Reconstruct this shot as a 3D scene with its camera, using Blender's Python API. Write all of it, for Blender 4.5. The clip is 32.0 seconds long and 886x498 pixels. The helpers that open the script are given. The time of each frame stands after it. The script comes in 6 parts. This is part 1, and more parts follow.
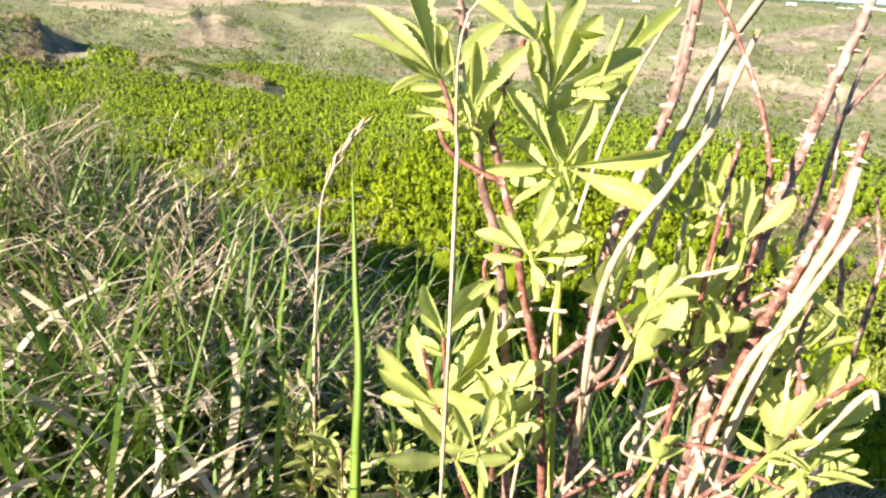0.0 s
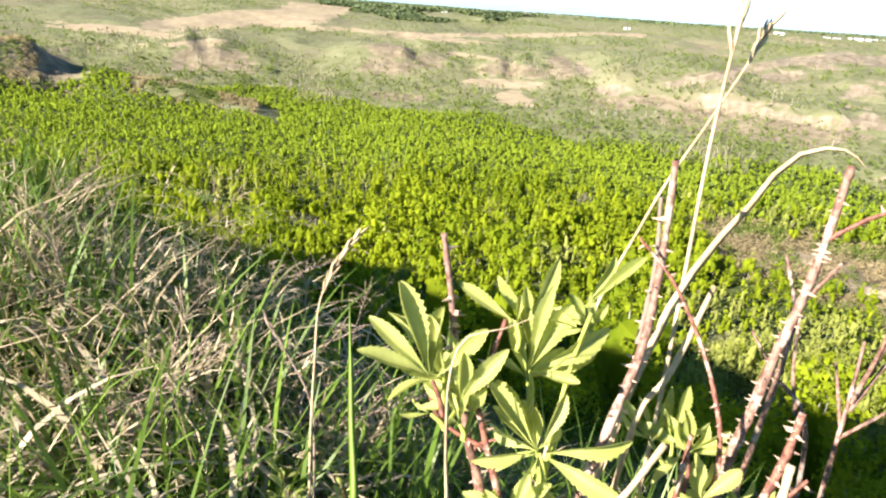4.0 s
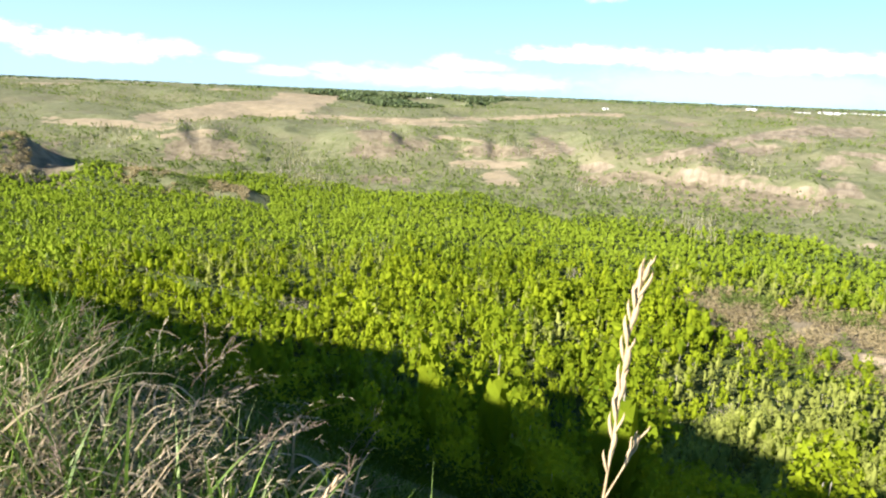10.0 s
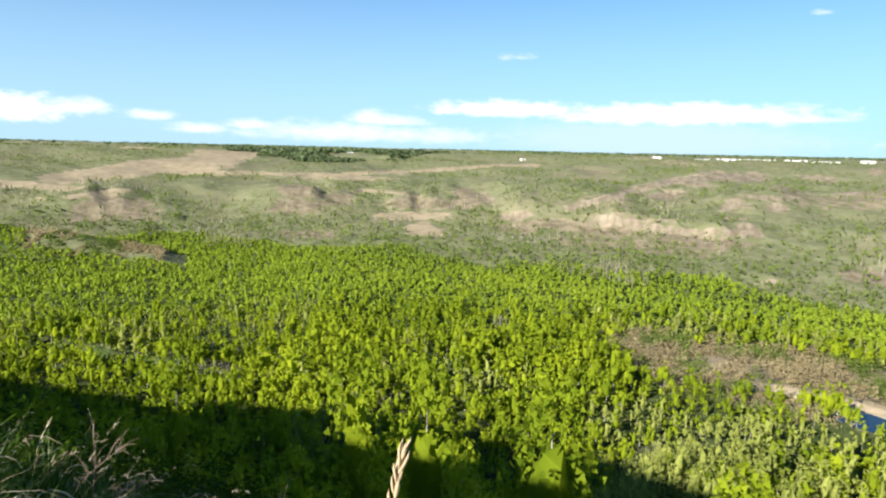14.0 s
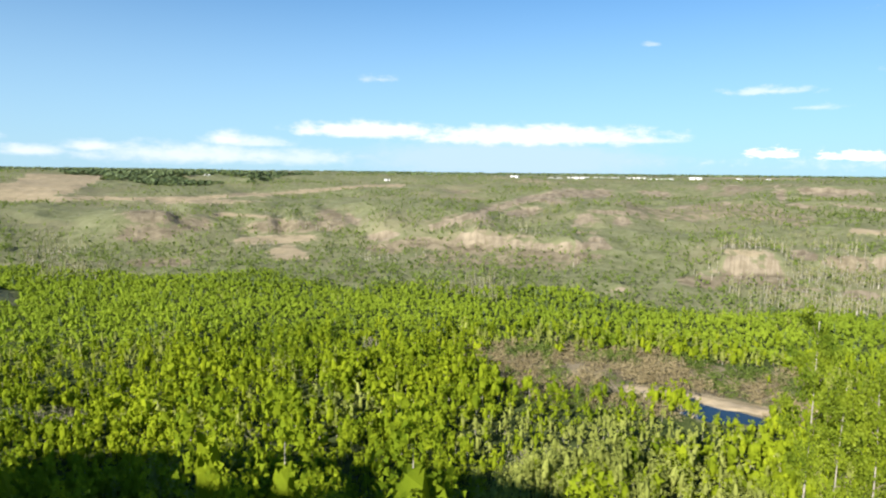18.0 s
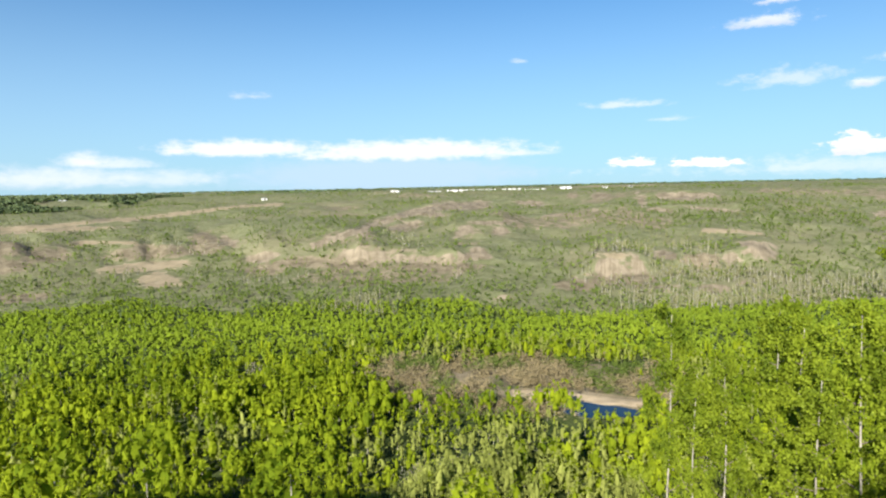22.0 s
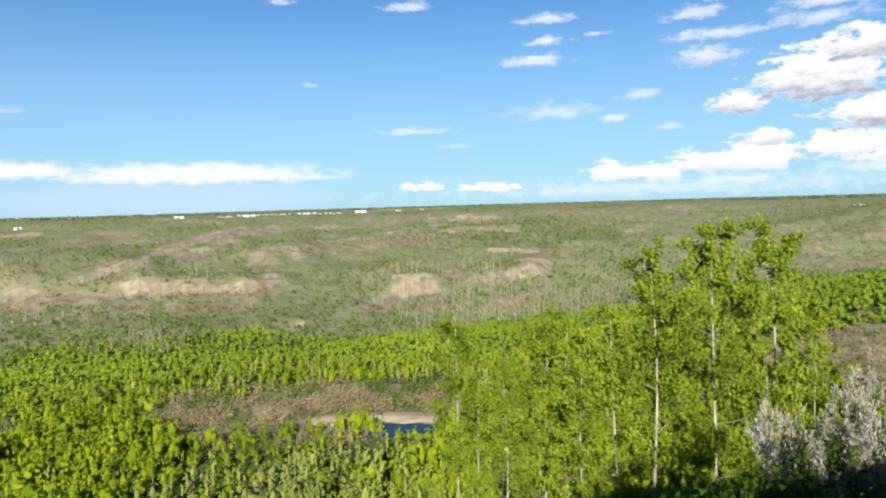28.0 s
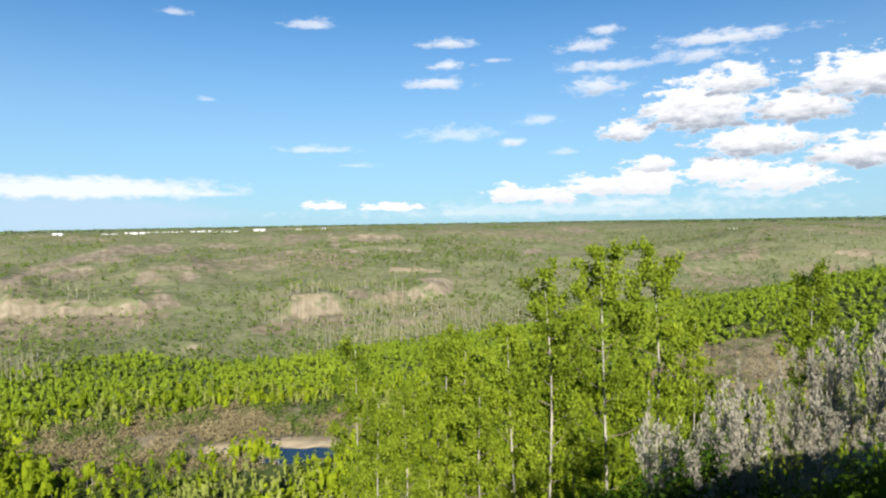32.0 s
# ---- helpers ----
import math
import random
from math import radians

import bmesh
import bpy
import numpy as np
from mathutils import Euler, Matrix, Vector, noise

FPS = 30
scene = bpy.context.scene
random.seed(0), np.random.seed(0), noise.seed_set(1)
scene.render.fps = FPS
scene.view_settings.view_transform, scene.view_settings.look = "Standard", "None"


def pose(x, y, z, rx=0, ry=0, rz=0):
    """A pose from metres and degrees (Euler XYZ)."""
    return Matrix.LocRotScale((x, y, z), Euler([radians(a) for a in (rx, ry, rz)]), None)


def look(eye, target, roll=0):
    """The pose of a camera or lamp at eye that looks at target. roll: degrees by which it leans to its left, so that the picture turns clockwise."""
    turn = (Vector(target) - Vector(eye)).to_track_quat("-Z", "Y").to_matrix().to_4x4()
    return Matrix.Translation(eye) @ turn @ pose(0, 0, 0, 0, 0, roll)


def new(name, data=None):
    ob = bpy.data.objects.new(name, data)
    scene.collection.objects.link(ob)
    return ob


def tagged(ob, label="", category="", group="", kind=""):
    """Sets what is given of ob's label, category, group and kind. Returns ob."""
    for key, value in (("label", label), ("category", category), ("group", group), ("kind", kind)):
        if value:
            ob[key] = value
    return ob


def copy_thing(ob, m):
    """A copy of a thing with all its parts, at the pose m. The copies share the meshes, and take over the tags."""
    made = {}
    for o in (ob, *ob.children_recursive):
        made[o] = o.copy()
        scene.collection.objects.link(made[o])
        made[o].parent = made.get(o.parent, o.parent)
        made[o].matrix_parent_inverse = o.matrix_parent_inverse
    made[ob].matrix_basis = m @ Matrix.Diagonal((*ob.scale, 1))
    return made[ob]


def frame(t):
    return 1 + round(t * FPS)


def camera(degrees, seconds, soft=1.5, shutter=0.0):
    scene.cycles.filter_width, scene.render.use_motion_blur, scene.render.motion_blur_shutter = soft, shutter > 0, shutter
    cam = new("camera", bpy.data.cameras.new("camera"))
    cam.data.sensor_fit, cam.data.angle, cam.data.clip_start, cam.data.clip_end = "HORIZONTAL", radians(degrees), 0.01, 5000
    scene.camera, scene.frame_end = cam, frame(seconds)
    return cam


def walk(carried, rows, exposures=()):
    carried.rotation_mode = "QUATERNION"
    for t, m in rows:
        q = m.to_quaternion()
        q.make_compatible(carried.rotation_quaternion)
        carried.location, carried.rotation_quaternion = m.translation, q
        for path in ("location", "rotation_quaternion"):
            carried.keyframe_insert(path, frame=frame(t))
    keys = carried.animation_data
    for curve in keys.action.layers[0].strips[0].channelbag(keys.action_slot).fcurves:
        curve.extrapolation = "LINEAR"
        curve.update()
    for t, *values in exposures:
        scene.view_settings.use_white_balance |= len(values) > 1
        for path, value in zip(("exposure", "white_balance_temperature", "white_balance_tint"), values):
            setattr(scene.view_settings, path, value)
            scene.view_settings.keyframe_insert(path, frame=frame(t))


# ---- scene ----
FLOOR = 72.0  # the first eye stands this high over the valley floor
cam = camera(68.8, 32.0, soft=2.2)
# seconds, eye (east, north, up from the first eye), heading, pitch, lean
PATH = [
    (0.0, 0.000, 0.014, 0.001, -20.85, -22.60, 3.37),
    (0.5, -0.001, 0.025, 0.010, -20.64, -22.90, 2.75),
    (1.0, -0.000, 0.021, 0.017, -20.36, -22.75, 3.34),
    (1.5, 0.001, 0.019, 0.022, -20.24, -22.43, 4.17),
    (2.0, 0.002, 0.020, 0.035, -20.33, -22.31, 3.96),
    (2.5, 0.000, 0.020, 0.051, -20.28, -21.85, 4.14),
    (3.0, -0.001, 0.023, 0.070, -20.20, -21.36, 4.16),
    (3.5, -0.003, 0.021, 0.082, -20.15, -20.92, 4.14),
    (4.0, -0.007, 0.017, 0.098, -20.26, -20.53, 3.95),
    (4.5, -0.006, 0.018, 0.116, -20.28, -20.23, 3.95),
    (6.5, 0.018, -0.012, 0.178, -19.87, -19.07, 3.45),
    (7.0, 0.017, -0.010, 0.193, -20.10, -18.69, 3.45),
    (7.5, 0.018, -0.005, 0.210, -20.18, -18.05, 3.04),
    (8.0, 0.018, -0.007, 0.230, -20.17, -17.22, 2.93),
    (8.5, 0.012, 0.000, 0.254, -19.91, -16.24, 3.01),
    (9.0, 0.016, -0.004, 0.282, -19.90, -15.21, 2.67),
    (9.5, 0.023, -0.008, 0.309, -19.80, -14.36, 2.53),
    (10.0, 0.027, -0.014, 0.333, -19.81, -13.52, 2.31),
    (10.5, 0.028, -0.019, 0.356, -19.75, -12.46, 2.07),
    (11.0, 0.028, -0.025, 0.386, -19.48, -11.47, 1.94),
    (11.5, 0.038, -0.029, 0.407, -19.29, -10.79, 1.86),
    (12.0, 0.053, -0.034, 0.427, -18.44, -10.25, 2.08),
    (12.5, 0.066, -0.029, 0.429, -17.46, -10.10, 1.99),
    (13.0, 0.092, -0.025, 0.431, -16.30, -9.92, 1.75),
    (13.5, 0.122, -0.024, 0.436, -15.07, -9.27, 1.70),
    (14.0, 0.147, -0.030, 0.454, -13.29, -8.77, 1.28),
    (14.5, 0.190, -0.042, 0.464, -11.77, -8.57, 1.13),
    (16.5, 0.385, -0.138, 0.515, -4.54, -7.65, 1.09),
    (17.0, 0.426, -0.158, 0.525, -3.42, -7.46, 0.96),
    (17.5, 0.478, -0.151, 0.546, -2.39, -7.18, 0.88),
    (18.0, 0.540, -0.127, 0.573, -1.53, -6.77, 0.72),
    (18.5, 0.606, -0.097, 0.595, -0.72, -6.20, 0.52),
    (19.0, 0.669, -0.065, 0.609, 0.24, -5.83, 0.25),
    (19.5, 0.731, -0.042, 0.613, 1.25, -5.67, -0.20),
    (20.0, 0.788, -0.031, 0.606, 2.59, -5.33, -0.35),
    (20.5, 0.835, -0.029, 0.592, 4.07, -5.11, -0.39),
    (21.0, 0.872, -0.032, 0.573, 5.54, -4.81, -0.64),
    (21.5, 0.905, -0.039, 0.552, 7.27, -5.09, -0.62),
    (22.0, 0.941, -0.051, 0.531, 8.77, -5.47, -1.13),
    (22.5, 0.982, -0.065, 0.511, 10.43, -5.58, -1.66),
    (23.0, 1.027, -0.079, 0.494, 12.10, -5.54, -1.67),
    (23.5, 1.074, -0.092, 0.475, 14.40, -5.58, -1.73),
    (24.0, 1.114, -0.098, 0.458, 16.75, -5.58, -1.98),
    (24.5, 1.157, -0.109, 0.453, 18.22, -5.53, -1.91),
    (25.0, 1.186, -0.109, 0.454, 20.57, -5.24, -1.85),
    (25.5, 1.210, -0.115, 0.449, 21.72, -5.23, -2.02),
    (27.5, 1.249, -0.103, 0.442, 25.53, -4.12, -1.74),
    (28.0, 1.264, -0.104, 0.444, 26.69, -3.78, -1.65),
    (28.5, 1.278, -0.106, 0.447, 27.91, -3.51, -1.18),
    (29.0, 1.286, -0.111, 0.447, 29.33, -3.39, -1.17),
    (29.5, 1.294, -0.120, 0.448, 30.45, -3.20, -1.12),
    (30.0, 1.301, -0.121, 0.448, 31.13, -3.05, -1.02),
    (30.5, 1.308, -0.124, 0.446, 31.95, -3.00, -0.83),
    (31.0, 1.316, -0.129, 0.449, 32.99, -2.74, -1.01),
    (31.5, 1.316, -0.132, 0.449, 34.27, -2.40, -0.95),
    (32.0, 1.318, -0.141, 0.451, 35.36, -2.23, -0.99),
]


def aim(x, y, z, yaw, pitch, lean):
    a, b = radians(yaw), radians(pitch)
    eye = Vector((x, y, z + FLOOR))
    return look(eye, eye + Vector((math.sin(a) * math.cos(b), math.cos(a) * math.cos(b), math.sin(b))), lean)


walk(cam, [(r[0], aim(*r[1:])) for r in PATH],
     exposures=[(0, 1.86, 6800, 20), (4.5, 1.90, 6800, 19), (8, 1.90, 6750, 18), (9.5, 1.74, 6650, 17), (11, 1.50, 6550, 15), (13, 1.33, 6500, 14),
                (17, 1.15, 6500, 13), (22, 1.05, 6500, 13), (32, 0.95, 6500, 12)])

# ---------------------------------------------------------------- sky and sun
SUN_AZ, SUN_EL = 211.0, 25.2  # degrees clockwise from +y, degrees above the horizon


def node(tree, kind, **inputs):
    n = tree.nodes.new(kind)
    for key, value in inputs.items():
        if key.startswith("i") and key[1:].isdigit():
            sock = n.inputs[int(key[1:])]
            if hasattr(value, "is_output"):
                tree.links.new(value, sock)
            else:
                sock.default_value = value
        elif key == "operation":
            n.operation = value
        elif key == "data_type":
            n.data_type = value
        elif key == "blend_type":
            n.blend_type = value
        elif key == "interpolation":
            n.interpolation_type = value
        elif key == "distance":
            n.distance = value
    return n


def mathn(tree, op, a, b=0.0, c=0.0):
    return node(tree, "ShaderNodeMath", operation=op, i0=a, i1=b, i2=c).outputs[0]


def smooth(tree, v, lo, hi, out_lo=0.0, out_hi=1.0):
    return node(tree, "ShaderNodeMapRange", interpolation="SMOOTHSTEP", i0=v, i1=lo, i2=hi, i3=out_lo, i4=out_hi).outputs[0]


def mixc(tree, fac, a, b):
    n = tree.nodes.new("ShaderNodeMix")
    n.data_type = "RGBA"
    for sock, v in ((n.inputs[0], fac), (n.inputs[6], a), (n.inputs[7], b)):
        if hasattr(v, "is_output"):
            tree.links.new(v, sock)
        else:
            sock.default_value = v if not isinstance(v, tuple) else (*v, 1.0)[:4]
    return n.outputs[2]


# clouds: heading, height, half width, half height, thickness, all in degrees but the last
WEST_CLOUDS = [
    (-8.0, 3.4, 8.6, 1.15, 0.84), (6.0, 3.05, 14.2, 1.40, 0.84), (15, 2.8, 5, 0.5, 0.7), (-19.6, 2.4, 3.0, 1.1, 0.8), (-18, 2.2, 5, 0.8, 0.6), (-30, 1.6, 3.2, 0.8, 0.7), (-22, 1.1, 14, 1.5, 0.62),
    (-47.5, 2.1, 6.5, 1.7, 0.84), (-42.5, 2.5, 3.4, 1.1, 0.8), (-37.5, 2.1, 2.6, 0.7, 0.75), (-33.8, 1.2, 3.6, 0.8, 0.65), (-14, 1.0, 6, 1.3, 0.5), (-7.2, 7.8, 2.1, 0.5, 0.35), (-58, 3.0, 8, 1.8, 0.85), (46, 1.0, 26, 1.3, 0.4),
]
HIGH_CLOUDS = [
    (49.6, 12.9, 4.8, 0.85, 0.70), (48.9, 11.2, 3.2, 1.30, 0.75), (49.6, 15.7, 1.8, 0.75, 0.70), (59.0, 14.2, 6.5, 1.00, 0.80), (57.1, 13.1, 4.2, 1.00, 0.65), (36.1, 15.3, 3.4, 0.65, 0.75),
    (36.1, 13.5, 2.4, 0.60, 0.80), (35.1, 12.0, 4.1, 0.80, 0.75), (36.8, 7.7, 5.0, 1.20, 0.45), (41.6, 6.9, 1.7, 0.60, 0.75), (43.9, 8.8, 2.4, 0.70, 0.50), (24.4, 6.5, 4.4, 0.55, 0.55),
    (28.1, 5.2, 2.1, 0.35, 0.40), (24.2, 16.8, 2.9, 0.75, 0.60), (13.5, 17.0, 1.6, 0.50, 0.50), (15.6, 10.5, 1.1, 0.30, 0.35), (40.4, 13.9, 1.3, 0.30, 0.50), (25.2, 1.7, 2.0, 0.65, 1.00),
]
EAST_CLOUDS = [
    (57.2, 8.7, 5.6, 3.10, 1.00), (59.8, 10.7, 3.4, 1.80, 1.00), (54.6, 8.7, 2.6, 1.60, 1.00), (64.4, 8.3, 4.0, 1.90, 1.00), (51.4, 7.3, 2.6, 1.30, 0.95), (61.0, 5.8, 4.8, 2.00, 1.00),
    (52.6, 3.1, 3.6, 2.00, 1.00), (53.2, 4.6, 2.0, 1.10, 1.00), (58.8, 3.7, 4.2, 1.60, 1.00), (41.4, 2.3, 2.6, 1.25, 0.95), (44.9, 2.2, 2.8, 1.10, 0.95), (48.6, 2.9, 3.4, 1.20, 1.00), (62.8, 3.0, 4.5, 1.75, 1.00), (48.0, 14.6, 3.2, 0.85, 0.70),
    (31.0, 1.5, 3.1, 0.60, 1.00), (46.2, 6.0, 2.1, 0.45, 0.40), (51.3, 1.5, 5.8, 1.00, 0.60), (61.0, 2.0, 5.0, 0.90, 0.60), (36.7, 0.9, 4.0, 0.70, 0.45), (44.4, 1.1, 4.5, 0.60, 0.50),
]
RAIN_VEIL = (4, 1.2, 15, 1.7, 0.75)
CLOUDS = WEST_CLOUDS + HIGH_CLOUDS + EAST_CLOUDS + [(68.5, 10.0, 5, 2.6, 1.0), (69, 4.6, 5, 1.9, 1.0), (77, 11, 7, 4, 1.0), (78, 4.5, 8, 2.2, 1.0)]

world = bpy.data.worlds.new("sky")
scene.world = world
world.use_nodes = True
wt = world.node_tree
wt.nodes.clear()
sky = wt.nodes.new("ShaderNodeTexSky")
sky.sky_type = "NISHITA"
sky.sun_disc = False
sky.sun_elevation = radians(SUN_EL)
sky.sun_rotation = radians(SUN_AZ)
sky.air_density, sky.dust_density, sky.ozone_density = 1.1, 0.15, 3.5
coord = wt.nodes.new("ShaderNodeTexCoord").outputs["Generated"]
sep = node(wt, "ShaderNodeSeparateXYZ", i0=coord).outputs
head_deg = mathn(wt, "MULTIPLY", mathn(wt, "ARCTAN2", sep[0], sep[1]), 57.2958)
el_deg = mathn(wt, "MULTIPLY", mathn(wt, "ARCSINE", sep[2]), 57.2958)
flat = node(wt, "ShaderNodeCombineXYZ", i0=head_deg, i1=mathn(wt, "MULTIPLY", el_deg, 2.2), i2=0.0).outputs[0]
puff = node(wt, "ShaderNodeTexNoise", i1=0.0)
puff.inputs["Scale"].default_value, puff.inputs["Detail"].default_value, puff.inputs["Roughness"].default_value = 0.62, 9.0, 0.64
wt.links.new(flat, puff.inputs["Vector"])
wisp = mathn(wt, "SUBTRACT", puff.outputs[0], 0.5)
here = node(wt, "ShaderNodeCombineXYZ", i0=head_deg, i1=el_deg, i2=0.0).outputs[0]
cover, under = 0.0, 0.0
for ca, ce, cw, ch, cd in CLOUDS:
    off = node(wt, "ShaderNodeVectorMath", operation="SUBTRACT", i0=here, i1=(ca, ce, 0)).outputs[0]
    off = node(wt, "ShaderNodeVectorMath", operation="MULTIPLY", i0=off, i1=(1 / cw, 1 / ch, 0)).outputs[0]
    low = node(wt, "ShaderNodeSeparateXYZ", i0=off).outputs
    flat_base = mathn(wt, "MAXIMUM", low[1], mathn(wt, "MULTIPLY", low[1], -1.7))
    far = mathn(wt, "SQRT", mathn(wt, "ADD", mathn(wt, "MULTIPLY", low[0], low[0]), mathn(wt, "MULTIPLY", flat_base, flat_base)))
    far = mathn(wt, "MULTIPLY_ADD", wisp, -1.3 if ca < 20 and ce < 5 else -2.6, far)
    dens = smooth(wt, far, 0.62 if cd > 0.85 else 0.40 if cd > 0.83 else 0.05, 0.98, cd, 0.0)
    if cd > 0.6 and ca > 33:
        edge = mathn(wt, "MULTIPLY_ADD", wisp, -1.9, low[1])
        shade_here = mathn(wt, "MULTIPLY", smooth(wt, edge, -0.65, 0.30, 0.30 if ce < 4 else 1.0 if ch > 1.2 else 0.55, 0.0), dens)
        under = mathn(wt, "MAXIMUM", under, shade_here) if hasattr(under, "is_output") else shade_here
    cover = mathn(wt, "MAXIMUM", cover, dens) if hasattr(cover, "is_output") else dens
haze = smooth(wt, el_deg, -2.0, 22.0, 0.70, 0.06)
deep = node(wt, "ShaderNodeVectorMath", operation="MULTIPLY", i0=sky.outputs[0], i1=(0.38, 1.03, 1.46)).outputs[0]
base = mixc(wt, haze, deep, (6.9, 9.9, 12.4))
va, ve, vw, vh, vd = RAIN_VEIL
off = node(wt, "ShaderNodeVectorMath", operation="SUBTRACT", i0=here, i1=(va, ve, 0)).outputs[0]
off = node(wt, "ShaderNodeVectorMath", operation="MULTIPLY", i0=off, i1=(1 / vw, 1 / vh, 0)).outputs[0]
veil = smooth(wt, mathn(wt, "MULTIPLY_ADD", wisp, -0.8, node(wt, "ShaderNodeVectorMath", operation="LENGTH", i0=off).outputs["Value"]), 0.5, 1.15, vd, 0.0)
base = mixc(wt, veil, base, (7.4, 9.8, 12.2))
white = mixc(wt, under, (13.0, 13.2, 13.4), (5.2, 5.9, 7.0))
tint = mixc(wt, cover, base, white)
tint = node(wt, "ShaderNodeVectorMath", operation="SCALE", i0=tint, i3=smooth(wt, el_deg, 16.0, 60.0, 0.83, 0.20)).outputs[0]  # the deep blue overhead, dimmed where unseen to deepen the shade
bg = node(wt, "ShaderNodeBackground", i0=tint, i1=0.05)
out = wt.nodes.new("ShaderNodeOutputWorld")
wt.links.new(bg.outputs[0], out.inputs[0])

sun = new("sun", bpy.data.lights.new("sun", "SUN"))
sun.data.energy, sun.data.angle, sun.data.color = 5.0, radians(0.8), (1.0, 0.93, 0.8)
a, b = radians(SUN_AZ), radians(SUN_EL)
sun_from = Vector((math.sin(a) * math.cos(b), math.cos(a) * math.cos(b), math.sin(b)))
sun.matrix_world = look(sun_from * 100, (0, 0, 0))


# ---------------------------------------------------------------- materials
def material(name, rough=0.8, spec=0.3):
    m = bpy.data.materials.new(name)
    m.use_nodes = True
    t = m.node_tree
    p = t.nodes["Principled BSDF"]
    p.inputs["Roughness"].default_value = rough
    p.inputs["Specular IOR Level"].default_value = spec
    return m, t, p


def noise_node(t, scale, detail=4.0, rough=0.6, vec=None):
    n = t.nodes.new("ShaderNodeTexNoise")
    n.inputs["Scale"].default_value, n.inputs["Detail"].default_value, n.inputs["Roughness"].default_value = scale, detail, rough
    if vec is not None:
        t.links.new(vec, n.inputs["Vector"])
    return n.outputs[0]


def where(t):
    return t.nodes.new("ShaderNodeNewGeometry").outputs["Position"]


def bump(t, p, height, strength=0.4, dist=0.05):
    b = t.nodes.new("ShaderNodeBump")
    b.inputs["Strength"].default_value, b.inputs["Distance"].default_value = strength, dist
    t.links.new(height, b.inputs["Height"])
    t.links.new(b.outputs[0], p.inputs["Normal"])


def grainy(name, dark, light, scale, fine, rough=0.8, lift=0.3, dist=0.01, spec=0.3):
    """A surface with colour varying at two scales, and relief."""
    m, t, p = material(name, rough, spec)
    pos = t.nodes.new("ShaderNodeTexCoord").outputs["Object"]
    big, small = noise_node(t, scale, 3, 0.5, pos), noise_node(t, fine, 5, 0.65, pos)
    f = smooth(t, mathn(t, "MULTIPLY_ADD", small, 0.6, mathn(t, "MULTIPLY", big, 0.6)), 0.35, 0.85)
    t.links.new(mixc(t, f, dark, light), p.inputs["Base Color"])
    bump(t, p, small, lift, dist)
    return m


def leafy(name, dark, light, through_light=0.35, patch=0.06, rough=0.55, spec=0.25, island=0.35, grain=0.0):
    """Leaves: each piece its own shade, whole patches lighter or darker, and light that shines through."""
    m, t, p = material(name, rough, spec)
    g = t.nodes.new("ShaderNodeNewGeometry")
    big = noise_node(t, patch, 3, 0.6, g.outputs["Position"])
    wide = noise_node(t, patch * 0.13, 2, 0.5, g.outputs["Position"])
    mixed = mathn(t, "ADD", mathn(t, "MULTIPLY", smooth(t, big, 0.35, 0.65), 0.6), mathn(t, "MULTIPLY", smooth(t, wide, 0.40, 0.60), 0.4))
    f = mathn(t, "ADD", mathn(t, "MULTIPLY", g.outputs["Random Per Island"], island), mathn(t, "MULTIPLY", mixed, 1.0 - island))
    if grain:
        fine = noise_node(t, grain, 4, 0.7, g.outputs["Position"])
        f = mathn(t, "ADD", f, mathn(t, "MULTIPLY", mathn(t, "SUBTRACT", fine, 0.5), 0.45))
        bump(t, p, fine, 0.25, 0.4 / grain)
    col = mixc(t, f, dark, light)
    t.links.new(col, p.inputs["Base Color"])
    tr = t.nodes.new("ShaderNodeBsdfTranslucent")
    t.links.new(mixc(t, 0.35, col, (light[0] * 1.25, light[1] * 1.2, light[2] * 0.6)), tr.inputs[0])
    mix = t.nodes.new("ShaderNodeMixShader")
    mix.inputs[0].default_value = through_light
    t.links.new(p.outputs[0], mix.inputs[1])
    t.links.new(tr.outputs[0], mix.inputs[2])
    t.links.new(mix.outputs[0], t.nodes["Material Output"].inputs[0])
    return m


ASPEN_FAR = leafy("aspen_leaves_far", (0.085, 0.148, 0.010), (0.360, 0.445, 0.023), 0.45, 0.14, 0.7, 0.04, island=0.3, grain=1.2)
ASPEN_DISTANT = leafy("aspen_leaves_distant", (0.165, 0.245, 0.024), (0.295, 0.400, 0.036), 0.45, 0.09, 0.7, 0.04, island=0.25, grain=0.8)
ASPEN_NEAR = leafy("aspen_leaves_near", (0.058, 0.104, 0.008), (0.262, 0.338, 0.024), 0.30, 0.9, 0.6, 0.12, island=0.3)
BUD_GREY = leafy("budding_twigs", (0.165, 0.205, 0.045), (0.37, 0.42, 0.105), 0.35, 0.3, 0.7, 0.05)
BARE_CLUMP = leafy("bare_mauve_twigs", (0.16, 0.14, 0.105), (0.40, 0.36, 0.285), 0.3, 0.3, 0.7, 0.05)
GREY_TWIGS = leafy("grey_budding_twigs", (0.14, 0.155, 0.06), (0.28, 0.29, 0.14), 0.3, 0.05, 0.7, 0.05)
DARK_LEAF = leafy("slope_bush_leaves", (0.075, 0.118, 0.024), (0.20, 0.27, 0.065), 0.35, 0.05, 0.7, 0.05, island=0.5)
# leaf green darkened: the slope's shade is put into its colour
SHADE_LEAF = leafy("shade_dark_leaves", (0.020, 0.048, 0.004), (0.068, 0.125, 0.010), 0.3, 0.6, 0.7, 0.05)
BROWN_TWIG = leafy("brown_willow_twigs", (0.18, 0.150, 0.082), (0.42, 0.360, 0.205), 0.3, 0.3)
